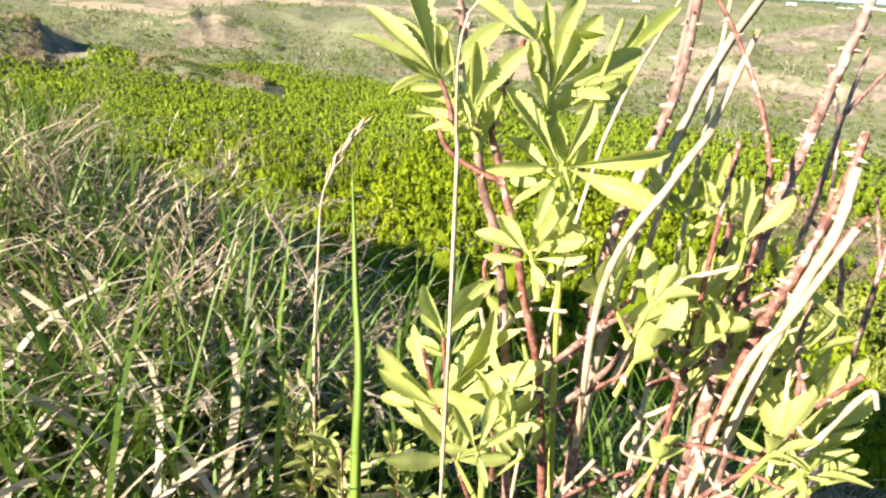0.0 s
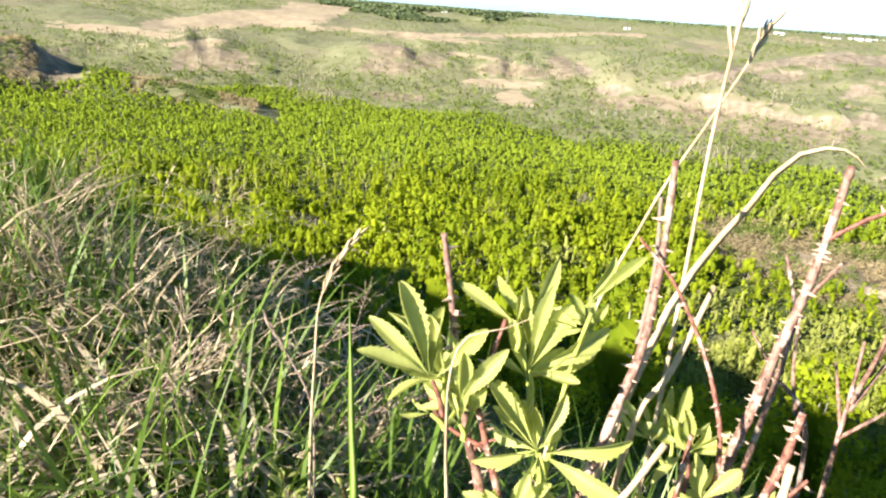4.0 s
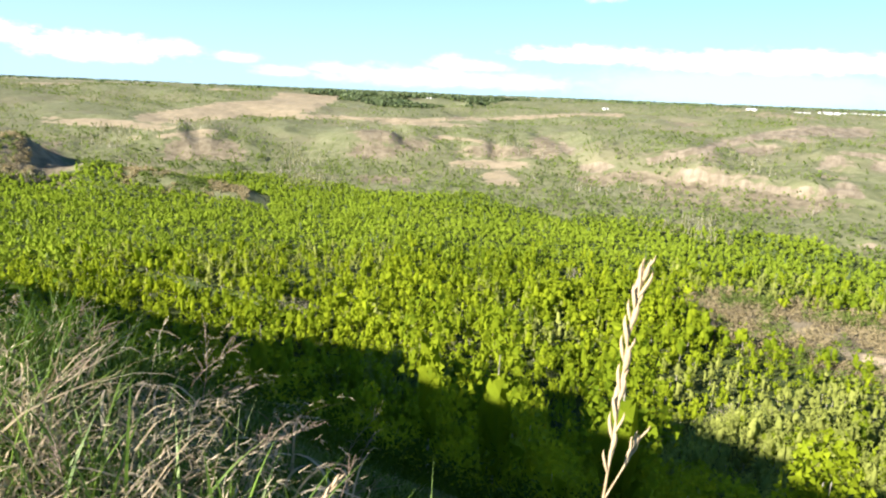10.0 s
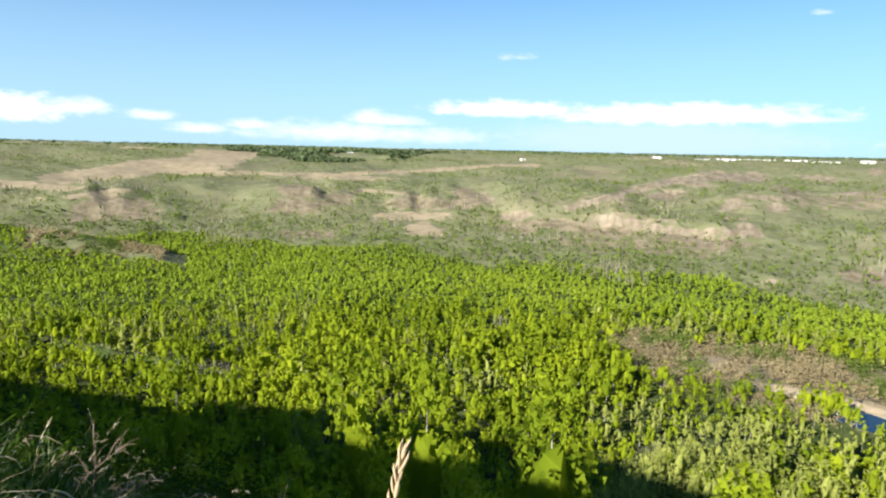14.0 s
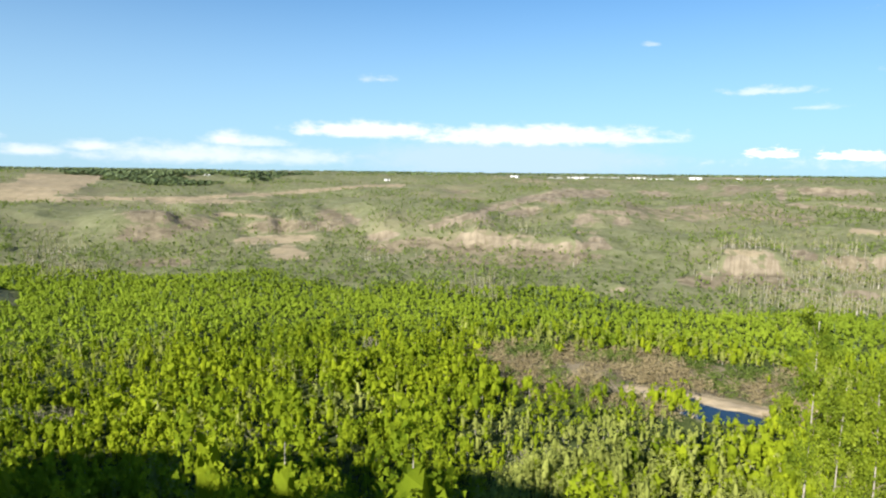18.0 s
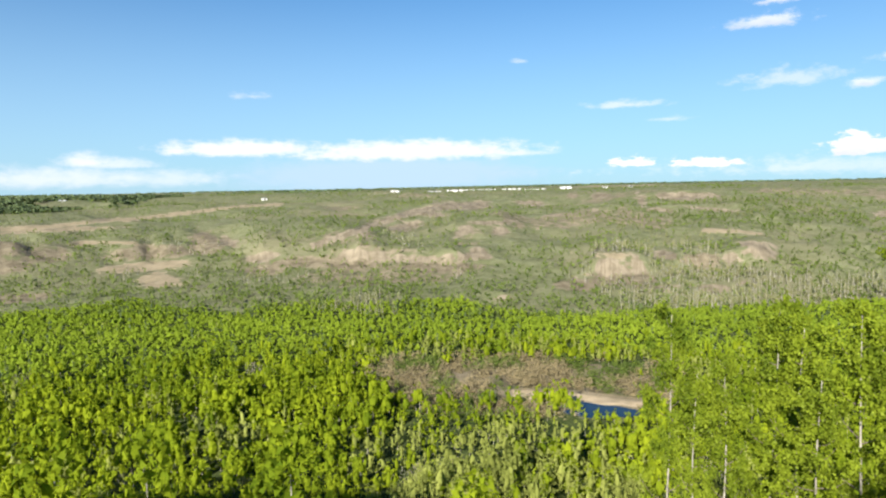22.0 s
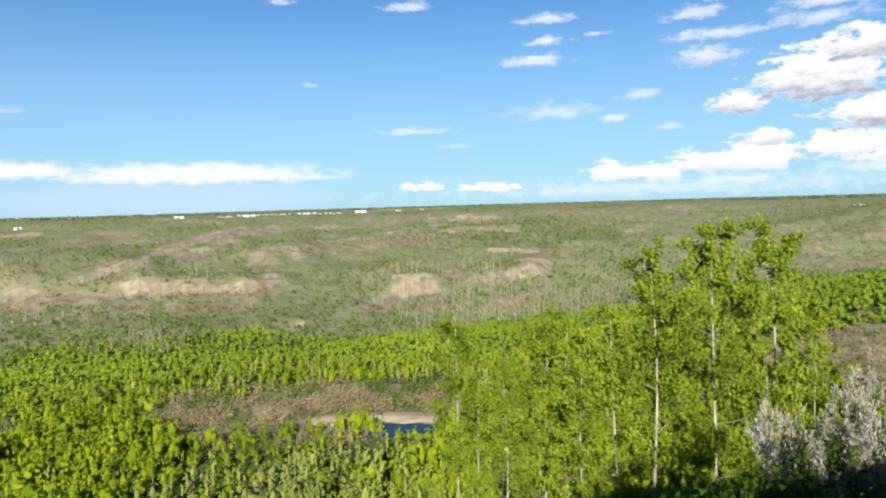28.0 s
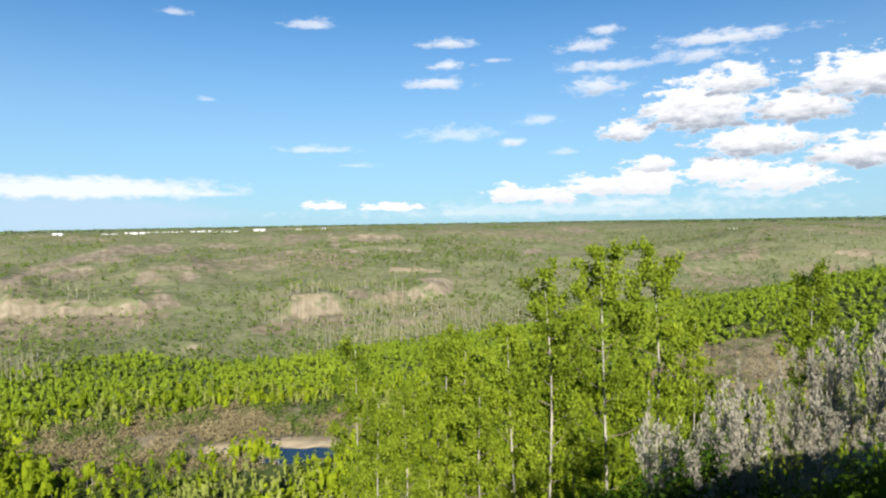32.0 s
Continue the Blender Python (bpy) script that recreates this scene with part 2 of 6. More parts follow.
SILVER = leafy("silver_leaves", (0.17, 0.165, 0.13), (0.44, 0.42, 0.345), 0.15, 1.5)
# spruce green lightened for haze; also paints a cloud's shadow on the plateau
SPRUCE_CLOUD_SHADE = leafy("spruce_cloud_shade", (0.065, 0.100, 0.042), (0.120, 0.165, 0.070), 0.1, 0.02)
BARK = grainy("aspen_bark", (0.16, 0.15, 0.12), (0.48, 0.46, 0.39), 2.0, 14.0, 0.8, 0.3, 0.01)
TWIG = grainy("grey_twig_bark", (0.10, 0.08, 0.06), (0.25, 0.21, 0.17), 6.0, 60.0, 0.85)


def ground_material():
    m, t, p = material("hill_ground", 0.95, 0.1)
    pos = where(t)
    kinds = t.nodes.new("ShaderNodeAttribute")
    kinds.attribute_name = "cover"
    part_of = node(t, "ShaderNodeSeparateColor", i0=kinds.outputs["Color"]).outputs
    wide, mid, fine = noise_node(t, 0.012, 5, 0.6, pos), noise_node(t, 0.11, 5, 0.65, pos), noise_node(t, 2.2, 5, 0.7, pos)
    # turf greyed a little: haze of the distance is put into its colour
    turf = mixc(t, smooth(t, mid, 0.35, 0.65), (0.142, 0.164, 0.080), (0.212, 0.232, 0.132))
    turf = mixc(t, smooth(t, wide, 0.46, 0.72, 0.0, 0.8), turf, (0.23, 0.22, 0.14))
    turf = mixc(t, smooth(t, fine, 0.35, 0.7, 0.0, 0.3), turf, (0.08, 0.07, 0.035))
    # litter tone of the wood; on near slope and clearing it paints shade
    shade_floor = mixc(t, smooth(t, mid, 0.35, 0.65), (0.035, 0.058, 0.016), (0.085, 0.110, 0.038))
    turf = mixc(t, kinds.outputs["Alpha"], turf, shade_floor)
    rough_edge = mathn(t, "MULTIPLY", mathn(t, "SUBTRACT", mid, 0.5), 2.4)
    # gullies that run down the bluffs
    xyz = node(t, "ShaderNodeSeparateXYZ", i0=pos).outputs
    round_ = mathn(t, "MULTIPLY", mathn(t, "ARCTAN2", xyz[0], xyz[1]), 57.2958 * 1.7)
    out_ = mathn(t, "MULTIPLY", mathn(t, "SQRT", mathn(t, "ADD", mathn(t, "MULTIPLY", xyz[0], xyz[0]), mathn(t, "MULTIPLY", xyz[1], xyz[1]))), 0.022)
    gully = noise_node(t, 1.0, 5, 0.65, node(t, "ShaderNodeCombineXYZ", i0=round_, i1=out_, i2=0.0).outputs[0])
    worn = mathn(t, "ADD", mathn(t, "MULTIPLY", mid, 0.45), mathn(t, "MULTIPLY", gully, 0.55))
    clay = mixc(t, smooth(t, worn, 0.36, 0.64), (0.16, 0.137, 0.095), (0.31, 0.27, 0.20))
    straw = mixc(t, smooth(t, mid, 0.3, 0.7), (0.245, 0.212, 0.138), (0.35, 0.30, 0.208))
    scrub = mixc(t, smooth(t, mid, 0.3, 0.7), (0.140, 0.120, 0.082), (0.275, 0.242, 0.168))
    c = turf
    for value, colour in ((part_of[1], straw), (part_of[2], scrub), (part_of[0], clay)):
        c = mixc(t, smooth(t, mathn(t, "ADD", value, rough_edge), 0.4, 0.62), c, colour)
    t.links.new(c, p.inputs["Base Color"])
    cut = mathn(t, "MULTIPLY", gully, mathn(t, "MULTIPLY", mathn(t, "MAXIMUM", part_of[0], part_of[2]), 5.0))
    bump(t, p, mathn(t, "ADD", cut, mathn(t, "MULTIPLY_ADD", mid, 2.5, fine)), 0.7, 0.35)
    return m


GROUND = ground_material()


# ---------------------------------------------------------------- mesh helpers
def part(name, bm, mat, parent=None, label=""):
    """Links a bmesh as one mesh object, under a thing or a part."""
    me = bpy.data.meshes.new(name)
    bm.to_mesh(me)
    bm.free()
    me.materials.append(mat)
    ob = new(name, me)
    if parent is not None:
        ob.parent = parent
    if label:
        ob["label"] = label
    return ob


def soup(name, verts, faces, mat, parent=None, smooth_faces=False):
    """One mesh object from arrays of corners and of equal faces."""
    verts, faces = np.asarray(verts, np.float32), np.asarray(faces, np.int32)
    me = bpy.data.meshes.new(name)
    n, k = faces.shape
    me.vertices.add(len(verts))
    me.vertices.foreach_set("co", verts.ravel())
    me.loops.add(n * k)
    me.loops.foreach_set("vertex_index", faces.ravel())
    me.polygons.add(n)
    me.polygons.foreach_set("loop_start", np.arange(n, dtype=np.int32) * k)
    me.polygons.foreach_set("use_smooth", np.full(n, smooth_faces))
    me.update(calc_edges=True)
    me.materials.append(mat)
    ob = new(name, me)
    if parent is not None:
        ob.parent = parent
    return ob


rng = np.random.default_rng(7)


def hash2(ix, iy, seed):
    h = np.sin(ix * 127.1 + iy * 311.7 + seed * 74.7) * 43758.5453
    return h - np.floor(h)


def vnoise(x, y, seed=0):
    ix, iy = np.floor(x), np.floor(y)
    fx, fy = x - ix, y - iy
    fx, fy = fx * fx * (3 - 2 * fx), fy * fy * (3 - 2 * fy)
    a = hash2(ix, iy, seed) * (1 - fx) + hash2(ix + 1, iy, seed) * fx
    b = hash2(ix, iy + 1, seed) * (1 - fx) + hash2(ix + 1, iy + 1, seed) * fx
    return a * (1 - fy) + b * fy


def fbm(x, y, size, octaves=4, seed=0):
    x, y = np.asarray(x, float) / size, np.asarray(y, float) / size
    total, amp, norm = 0.0, 1.0, 0.0
    for o in range(octaves):
        total = total + amp * vnoise(x + 17.3 * o, y - 9.1 * o, seed + o)
        norm += amp
        x, y, amp = x * 2.03, y * 2.03, amp * 0.5
    return total / norm - 0.5


def step(v, lo, hi):
    t = np.clip((v - lo) / (hi - lo), 0, 1)
    return t * t * (3 - 2 * t)


def hump(az, r, az0, r0, waz, wr):
    return np.exp(-((az - az0) / waz) ** 2 - ((r - r0) / wr) ** 2)


# ---------------------------------------------------------------- the lie of the land
NEAR_WAY, WEST_WAY, EAST_WAY = radians(8.0), radians(7.0), radians(17.0)  # the way the slope faces close by, and further off to either side
KNOT_D = [-400, -30, -4, -0.5, 0.6, 2, 4, 8, 15, 22, 30, 60, 85, 110, 140]
KNOT_Z = [3.0, 0.6, -0.25, -0.42, -0.62, -1.35, -2.75, -6.0, -12.0, -18.2, -25.5, -49, -63, -70, -72]
FAR_AZ = [-180, -90, -60, -45, -35, -25, -15, -5, 5, 15, 25, 35, 45, 60, 90, 180]
FOOT = [600, 500, 490, 495, 485, 440, 402, 382, 346, 330, 366, 402, 480, 620, 800, 900]
RIM = [1500, 1200, 1150, 1200, 1300, 1450, 1550, 1450, 1300, 1150, 1000, 980, 1250, 1700, 2000, 2000]


def lay(x, y):
    """Heading, distance, steps down the near slope and place on the far valley side."""
    r = np.hypot(x, y)
    az = np.degrees(np.arctan2(x, y))
    way = NEAR_WAY + (np.where(x > 0, EAST_WAY, WEST_WAY) - NEAR_WAY) * step(r, 12, 50) * step(np.abs(x), 0, 40)
    d = x * np.sin(way) + y * np.cos(way)
    foot, rim = np.interp(az, FAR_AZ, FOOT), np.interp(az, FAR_AZ, RIM)
    u = (r - foot) / (rim - foot)
    return r, az, d, u


# bare clay, grey-brown earth and dry straw on the far side: heading, drop below level, half width, half height in degrees, and slant
CLAY = [
    (-7.0, -5.62, 1.3, 0.32, 0.1), (1.3, -5.75, 1.9, 0.55, 0.0), (12.0, -5.75, 0.9, 0.60, 0.0), (5.6, -3.40, 1.9, 0.50, 0.12), (8.2, -2.35, 0.8, 0.25, -0.1),
    (10.6, -3.90, 0.9, 0.60, 0.5), (13.6, -3.15, 2.6, 0.22, 0.0), (14.0, -3.85, 0.8, 0.42, 0.0), (22.9, -7.15, 0.8, 0.75, 0.55), (23.7, -7.35, 0.7, 0.65, -0.5), (25.6, -6.70, 0.9, 0.80, -0.45),
    (33.0, -6.20, 0.7, 0.62, 0.0), (34.3, -5.75, 0.7, 0.45, 0.0), (34.9, -5.05, 1.5, 0.32, -0.1), (35.6, -5.75, 0.8, 0.60, 0.0), (27.8, -5.95, 1.0, 0.40, 0.0),
]
CLAY_HIGH = [
    (14.2, -9.75, 1.3, 0.36, 0.05), (31.9, -8.62, 1.0, 0.30, 0.1), (34.0, -8.10, 0.5, 0.25, 0.0), (29.4, -1.10, 2.6, 0.36, 0.0), (25.9, -1.45, 0.5, 0.60, -0.6),
    (27.5, -2.25, 1.2, 0.18, -0.1), (31.4, -2.20, 1.9, 0.16, -0.1), (16.6, -1.55, 1.5, 0.20, -0.1), (20.2, -0.95, 0.7, 0.28, 0.0), (22.5, -0.98, 1.0, 0.25, 0.0),
    (18.6, -2.60, 1.0, 0.15, 0.1), (22.0, -2.25, 0.7, 0.14, 0.0), (20.4, -8.00, 0.4, 0.20, 0.0), (-9.4, -4.20, 0.8, 0.50, -0.25), (43.3, -2.55, 0.9, 0.28, 0.2), (47.3, -0.75, 1.4, 0.22, -0.1),
]
TAUPE = [
    (-26.0, -5.05, 2.6, 0.75, 0.0), (-15.5, -4.75, 3.4, 0.60, 0.0), (-11.3, -4.10, 1.4, 0.85, -0.3), (-22.5, -4.60, 1.2, 0.55, 0.0), (0.6, -6.55, 2.8, 0.85, 0.0),
    (-3.4, -6.20, 2.2, 0.55, 0.0), (-25.0, -7.55, 3.4, 0.38, 0.0), (-6.4, -6.75, 1.5, 0.35, 0.0), (24.2, -7.85, 2.6, 0.75, 0.0), (20.4, -8.60, 1.8, 0.60, 0.0), (31.0, -6.30, 1.6, 0.60, 0.0),
    (8.5, -7.00, 5.0, 0.60, 0.0), (-40.5, -5.05, 3.6, 0.95, 0.0), (-52.6, -5.80, 2.4, 1.1, 0.0), (-41, -8.1, 5.2, 0.75, -0.33), (68.5, -2.6, 1.6, 0.35, 0.0), (60.9, -2.9, 0.8, 0.4, 0.2),
]
STRAW = [
    (-15.8, -5.85, 4.2, 0.42, 0.03), (-15.2, -6.95, 1.9, 0.50, 0.0), (-46.5, -3.30, 4.6, 0.35, -0.05), (-43.0, -2.75, 2.6, 0.50, 0.12), (-50.9, -0.42, 2.2, 0.09, 0.03),
    (-38.4, -0.40, 1.5, 0.08, 0.0), (-41.4, -4.0, 3.2, 0.30, 0.1), (-21.6, -2.62, 3.5, 0.22, 0.0), (-33.0, -2.35, 3.5, 0.25, 0.0), (24.2, -6.05, 1.6, 0.25, 0.0),
]
# long narrow strips: the cart road, the edges of the ridges and the cliff; a list of heading and drop, the half height, the kind of ground
ROAD = ([(-31.8, -2.30), (-27.1, -2.37), (-22.4, -2.37), (-19.0, -2.08), (-15.9, -1.96), (-12.2, -1.63), (-8.4, -1.29), (-4.8, -1.13)], 0.15, 1)
RAVINE_EDGE = ([(-21.2, -3.78), (-18.6, -3.77), (-16.9, -3.92), (-15.1, -4.35)], 0.16, 1)
SLANT_RIDGE = ([(-2.8, -4.85), (0.4, -4.00), (3.4, -2.95), (6.4, -2.10), (8.4, -1.75), (13.3, -1.67)], 0.36, 0)
CLIFF = ([(2.2, -6.05), (3.4, -6.18), (8.4, -6.18), (13.3, -6.14)], 0.34, 0)
EAST_RIDGE = ([(30.6, -3.95), (32.9, -3.87), (35.6, -4.25)], 0.17, 1)
STRIPS = [ROAD, RAVINE_EDGE, SLANT_RIDGE, CLIFF, EAST_RIDGE]
# the bluffs that stand proud of the slope: heading, drop, half width, half height, rise in metres
BLUFFS = [
    (1.3, -5.9, 2.4, 0.7, 7), (8.0, -6.1, 5.5, 0.35, 6), (23.0, -7.0, 1.4, 0.8, 11), (25.6, -6.7, 1.3, 0.7, 8), (30.2, -6.2, 2.4, 0.6, 6),
    (34.2, -5.8, 2.2, 0.7, 9), (10.8, -3.8, 1.3, 0.6, 6), (14.0, -3.6, 1.6, 0.6, 6), (5.4, -3.3, 2.4, 0.6, 6), (-22.3, -4.4, 1.2, 0.6, 8),
    (-15.0, -4.5, 4.4, 0.9, 8), (28.9, -1.3, 3.0, 0.5, 5), (-41, -5.0, 4.0, 0.9, 9), (14.2, -9.7, 1.2, 0.3, 3), (-6.8, -5.6, 1.5, 0.4, 5),
]
PROFILE_U = [0, 0.05, 0.12, 0.17, 0.25, 0.5, 0.8, 1.0, 2.5, 6]
PROFILE_Z = [0, 4, 11, 19, 26, 42, 56, 63, 69, 71]


def drop_of(r, u):
    """How far below level, in degrees, the smooth valley side lies there."""
    return np.degrees(np.arctan2(np.interp(u, PROFILE_U, PROFILE_Z) - FLOOR, np.maximum(r, 1)))


def patch(az, el, row, fuzz):
    q = ((az - row[0]) / row[2]) ** 2 + ((el - row[1] - row[4] * (az - row[0])) / row[3]) ** 2
    return np.exp(-np.clip(q * (1 + 2.0 * fuzz), 0, 40) ** 2 * 0.9)


def strip(az, el, row, fuzz):
    line, half, _ = row
    along = np.array(line)
    off = np.abs(el - np.interp(az, along[:, 0], along[:, 1])) / half * (1 + 1.2 * fuzz)
    return np.exp(-np.clip(off, 0, 6) ** 4 * 0.9) * step(az, line[0][0] - 0.3, line[0][0] + 0.3) * (1 - step(az, line[-1][0] - 0.6, line[-1][0] + 0.3))


def height(x, y):
    """The ground's height over the valley floor."""
    x, y = np.asarray(x, float), np.asarray(y, float)
    r, az, d, u = lay(x, y)
    near = np.interp(d + 2.5 * fbm(x, y, 30, 3, 1) * step(r, 6, 40), KNOT_D, KNOT_Z)
    near = near + fbm(x, y, 0.9, 3, 2) * 0.16 * step(r, 0.5, 3) + fbm(x, y, 60, 4, 3) * 3.0 * step(r, 30, 120) + fbm(x, y, 17, 3, 4) * 3.2 * step(r, 10, 30)
    # brow, mostly out of view, tilted and roughened to shape its shadow's edge
    brow = (1 - step(d, 6, 30)) * (1 - step(r, 260, 400))
    near = near - brow * (0.014 * np.clip(-x - 3, 0, 170)) + brow * (2.4 * fbm(x, y, 11, 3, 5) * step(r, 7, 16) + 9 * fbm(x, y, 32, 4, 6) * step(r, 25, 70))
    # first mound: added out of view to shade the shrubs' feet
    near = near + 0.50 * np.exp(-((x - 6.0) / 2.4) ** 2 - ((y + 0.5) / 1.4) ** 2) + 0.13 * np.exp(-((x + 1.35) / 0.75) ** 2 - ((y - 1.1) / 0.9) ** 2) + 0.24 * np.exp(-((x + 2.05) / 0.9) ** 2 - ((y - 1.55) / 0.65) ** 2)
    # two unseen rises added to stretch the hill's shadow over the wood
    near = near + 5.0 * np.exp(-((x + 72) / 30) ** 2 - ((y - 4) / 26) ** 2) + 9.0 * np.exp(-((x + 142) / 46) ** 2 - ((y - 2) / 26) ** 2)
    far = np.interp(u + 0.03 * fbm(x, y, 140, 4, 8), PROFILE_U, PROFILE_Z)
    el = drop_of(r, u)
    for row in BLUFFS:
        t = (el - row[1]) / row[3]
        side = np.exp(-(np.abs(az - row[0]) / row[2]) ** 3)
        far = far + row[4] * side * (step(t, -0.9, 0.1) - step(t, 0.6, 3.0)) * (0.8 + 0.9 * fbm(az * 9, t, 9, 3, 15))
        far = far - 1.1 * row[4] * side * step(t, -1.6, -0.6) * (1 - step(t, 0.2, 0.9)) * np.abs(fbm(az * 14, r * 0.06, 9, 3, 19))
    # ribs washed into the ravine's wall, slanting down to the east
    ravine = np.exp(-((az + 14.8) / 5.0) ** 4 - ((el + 4.75) / 0.75) ** 4)
    far = far - 4.5 * ravine * (1 - np.abs(np.sin(0.95 * az + 1.5 * el + 1.6 * fbm(x, y, 90, 3, 9)))) ** 0.9
    gully = np.abs(fbm(x, y, 230, 5, 11)) * 2
    far = far + step(u, 0.06, 0.3) * (1 - step(u, 0.8, 1.05)) * (0.28 - gully) * 20
    far = far + step(u, 0.05, 0.2) * (1 - step(u, 0.9, 1.3)) * fbm(x, y, 60, 3, 13) * 7
    z = near + far
    z = z + 27 * hump(az, r, 64, 1000, 8, 190)
    # the wooded spur that closes the valley in the east
    z = z + 44 * step(az, 43, 75) * step(r, 215, 400) * (1 - step(r, 425, 600)) * (1 + 0.25 * fbm(x, y, 90, 3, 23))
    # the shoulder that comes down from the east in front of the ravine
    z = z + 9 * step(az, -10.5 - 2.2 * (r - 640) / 100, -7.0 - 2.2 * (r - 640) / 100) * (1 - step(az, -2, 6)) * np.exp(-((r - 640) / 110) ** 4)
    # spurs from the west, each with a steep end
    back = np.interp(az, [-62, -52, -49, -46.8, -43.4, -40, -37.3, -35.2], [0, 0, 15, 16, 12, 8.5, 5.5, 0])
    z = z + back * (1 + 0.35 * fbm(x, y, 30, 3, 87)) * np.exp(-((r - 425 + 5.8 * (az + 36)) / 30) ** 2)
    z = z + 24 * step(az, -64, -54) * (1 - step(az, -53.2, -49.8)) * (1 + 0.4 * fbm(x, y, 50, 3, 88)) * np.exp(-((r - 540) / 42) ** 2)
    z = z + 15 * step(az, -32, -27.5) * (1 - step(az, -24.8, -23.5)) * np.exp(-((r - 640) / 38) ** 2) * 0.65
    # a hollow added in the wood's gap, sunk so that it falls dark
    z = z - 8 * (1 - step(bowl(x, y, *CLEARING) + 0.4 * fbm(x, y, 16, 2, 89), 0.4, 1.15))
    return z + FLOOR


def bowl(x, y, cx, cy, a, b, turn):
    c, s = math.cos(turn), math.sin(turn)
    return np.hypot(((x - cx) * c + (y - cy) * s) / a, (-(x - cx) * s + (y - cy) * c) / b)


POND = (79, 188, 13, 6.5, -0.45)
BANK = (77, 203, 31, 9.0, -0.42)
SCRUB = (61, 224, 57, 32, -0.28)
SCRUB_EAST = (252, 146, 42, 34, 0.9)
CLEARING = (-158, 177, 44, 6.0, -0.17)


def covers(x, y):
    """Bare clay, dry straw grass and grey-brown scrub, each 0 to 1."""
    r, az, d, u = lay(x, y)
    el = np.degrees(np.arctan2(height(x, y) - FLOOR, np.maximum(r, 1)))
    side = step(u, -0.03, 0.02)
    fuzz = fbm(x, y, 30, 4, 61)
    layers = []
    for k, rows in enumerate((CLAY + CLAY_HIGH, STRAW, TAUPE)):
        v = np.zeros_like(x)
        for row in rows:
            v = np.maximum(v, patch(az, el, row, fuzz))
        for row in STRIPS:
            if row[2] == k:
                v = np.maximum(v, strip(az, el, row, fuzz))
        layers.append(v * side * (1.0 + 0.5 * fbm(x, y, 20, 3, 63)))
    bare, straw, brown = layers
    # the ploughed field, widening towards the rim, with the strip of stubble below it
    low_edge, high_edge = np.interp(az, [-46, -41, -31.5, -29], [-3.1, -3.0, -1.9, -0.7]), np.interp(az, [-46, -41, -39, -34.8, -34.2, -29], [-2.8, -1.9, -1.45, -1.1, -0.45, -0.6])
    field = step(el, low_edge - 0.1, low_edge + 0.1) * (1 - step(el, high_edge - 0.08, high_edge + 0.08)) * step(az, -46, -44.5) * (1 - step(az, -29.4, -28.8)) * side
    straw = np.maximum(straw, 1.3 * field)
    straw = np.maximum(straw, 1.3 * step(bowl(x, y, *BANK), 1.2, 0.9))
    straw = np.maximum(straw, 0.7 * step(fbm(x, y, 320, 3, 25), 0.12, 0.22) * step(u, 0.45, 0.8))
    brown = np.maximum(brown, 1.2 * (hump(az, r, -51.6, 530, 2.4, 40) + hump(az, r, -25.5, 632, 2.6, 30)))
    brown = np.maximum(brown, 0.60 * step(fbm(x, y, 90, 4, 27), 0.04, 0.18) * step(az, -10, 0) * step(u, 0.02, 0.1) * (1 - step(u, 0.8, 1.0)))
    brown = np.maximum(brown, np.maximum(step(bowl(x, y, *SCRUB), 1.15, 0.8), step(bowl(x, y, *SCRUB_EAST), 1.15, 0.8)))
    brown = brown * (1 - step(bowl(x, y, *BANK), 1.25, 1.0))
    return bare, straw, brown


def spur_top(az, r):
    """The bare backs of the two western spurs."""
    return np.maximum(step(az, -48, -45) * (1 - step(az, -35.4, -35)) * np.exp(-((r - 421 + 5.8 * (az + 36)) / 25) ** 4), step(az, -56, -54) * (1 - step(az, -50, -49.5)) * np.exp(-((r - 545) / 45) ** 4))


def wooded(x, y):
    """Where the aspen wood stands on the valley floor and the slope's foot, 0 or 1."""
    r, az, d, u = lay(x, y)
    edge = 1.1 * fbm(x, y, 20, 3, 37)
    ok = (az > -66) & (az < 80) & (d > np.where(az < 24, 9, 24)) & (r > 16) & (u < 0.02 + 0.10 * fbm(x, y, 80, 3, 35)) & (r < 640)
    ok &= (bowl(x, y, *SCRUB) + edge > 0.95) & (bowl(x, y, *BANK) > 1.02) & (bowl(x, y, *POND) > 1.06) & (bowl(x, y, *SCRUB_EAST) + edge > 1.0) & (bowl(x, y, *CLEARING) + 0.4 * edge > 1)
    ok &= ((r > 100) | (az > -15) | (height(x, y) + 5 - FLOOR < -0.30 * r)) & (spur_top(az, r) < 0.5)
    return ok


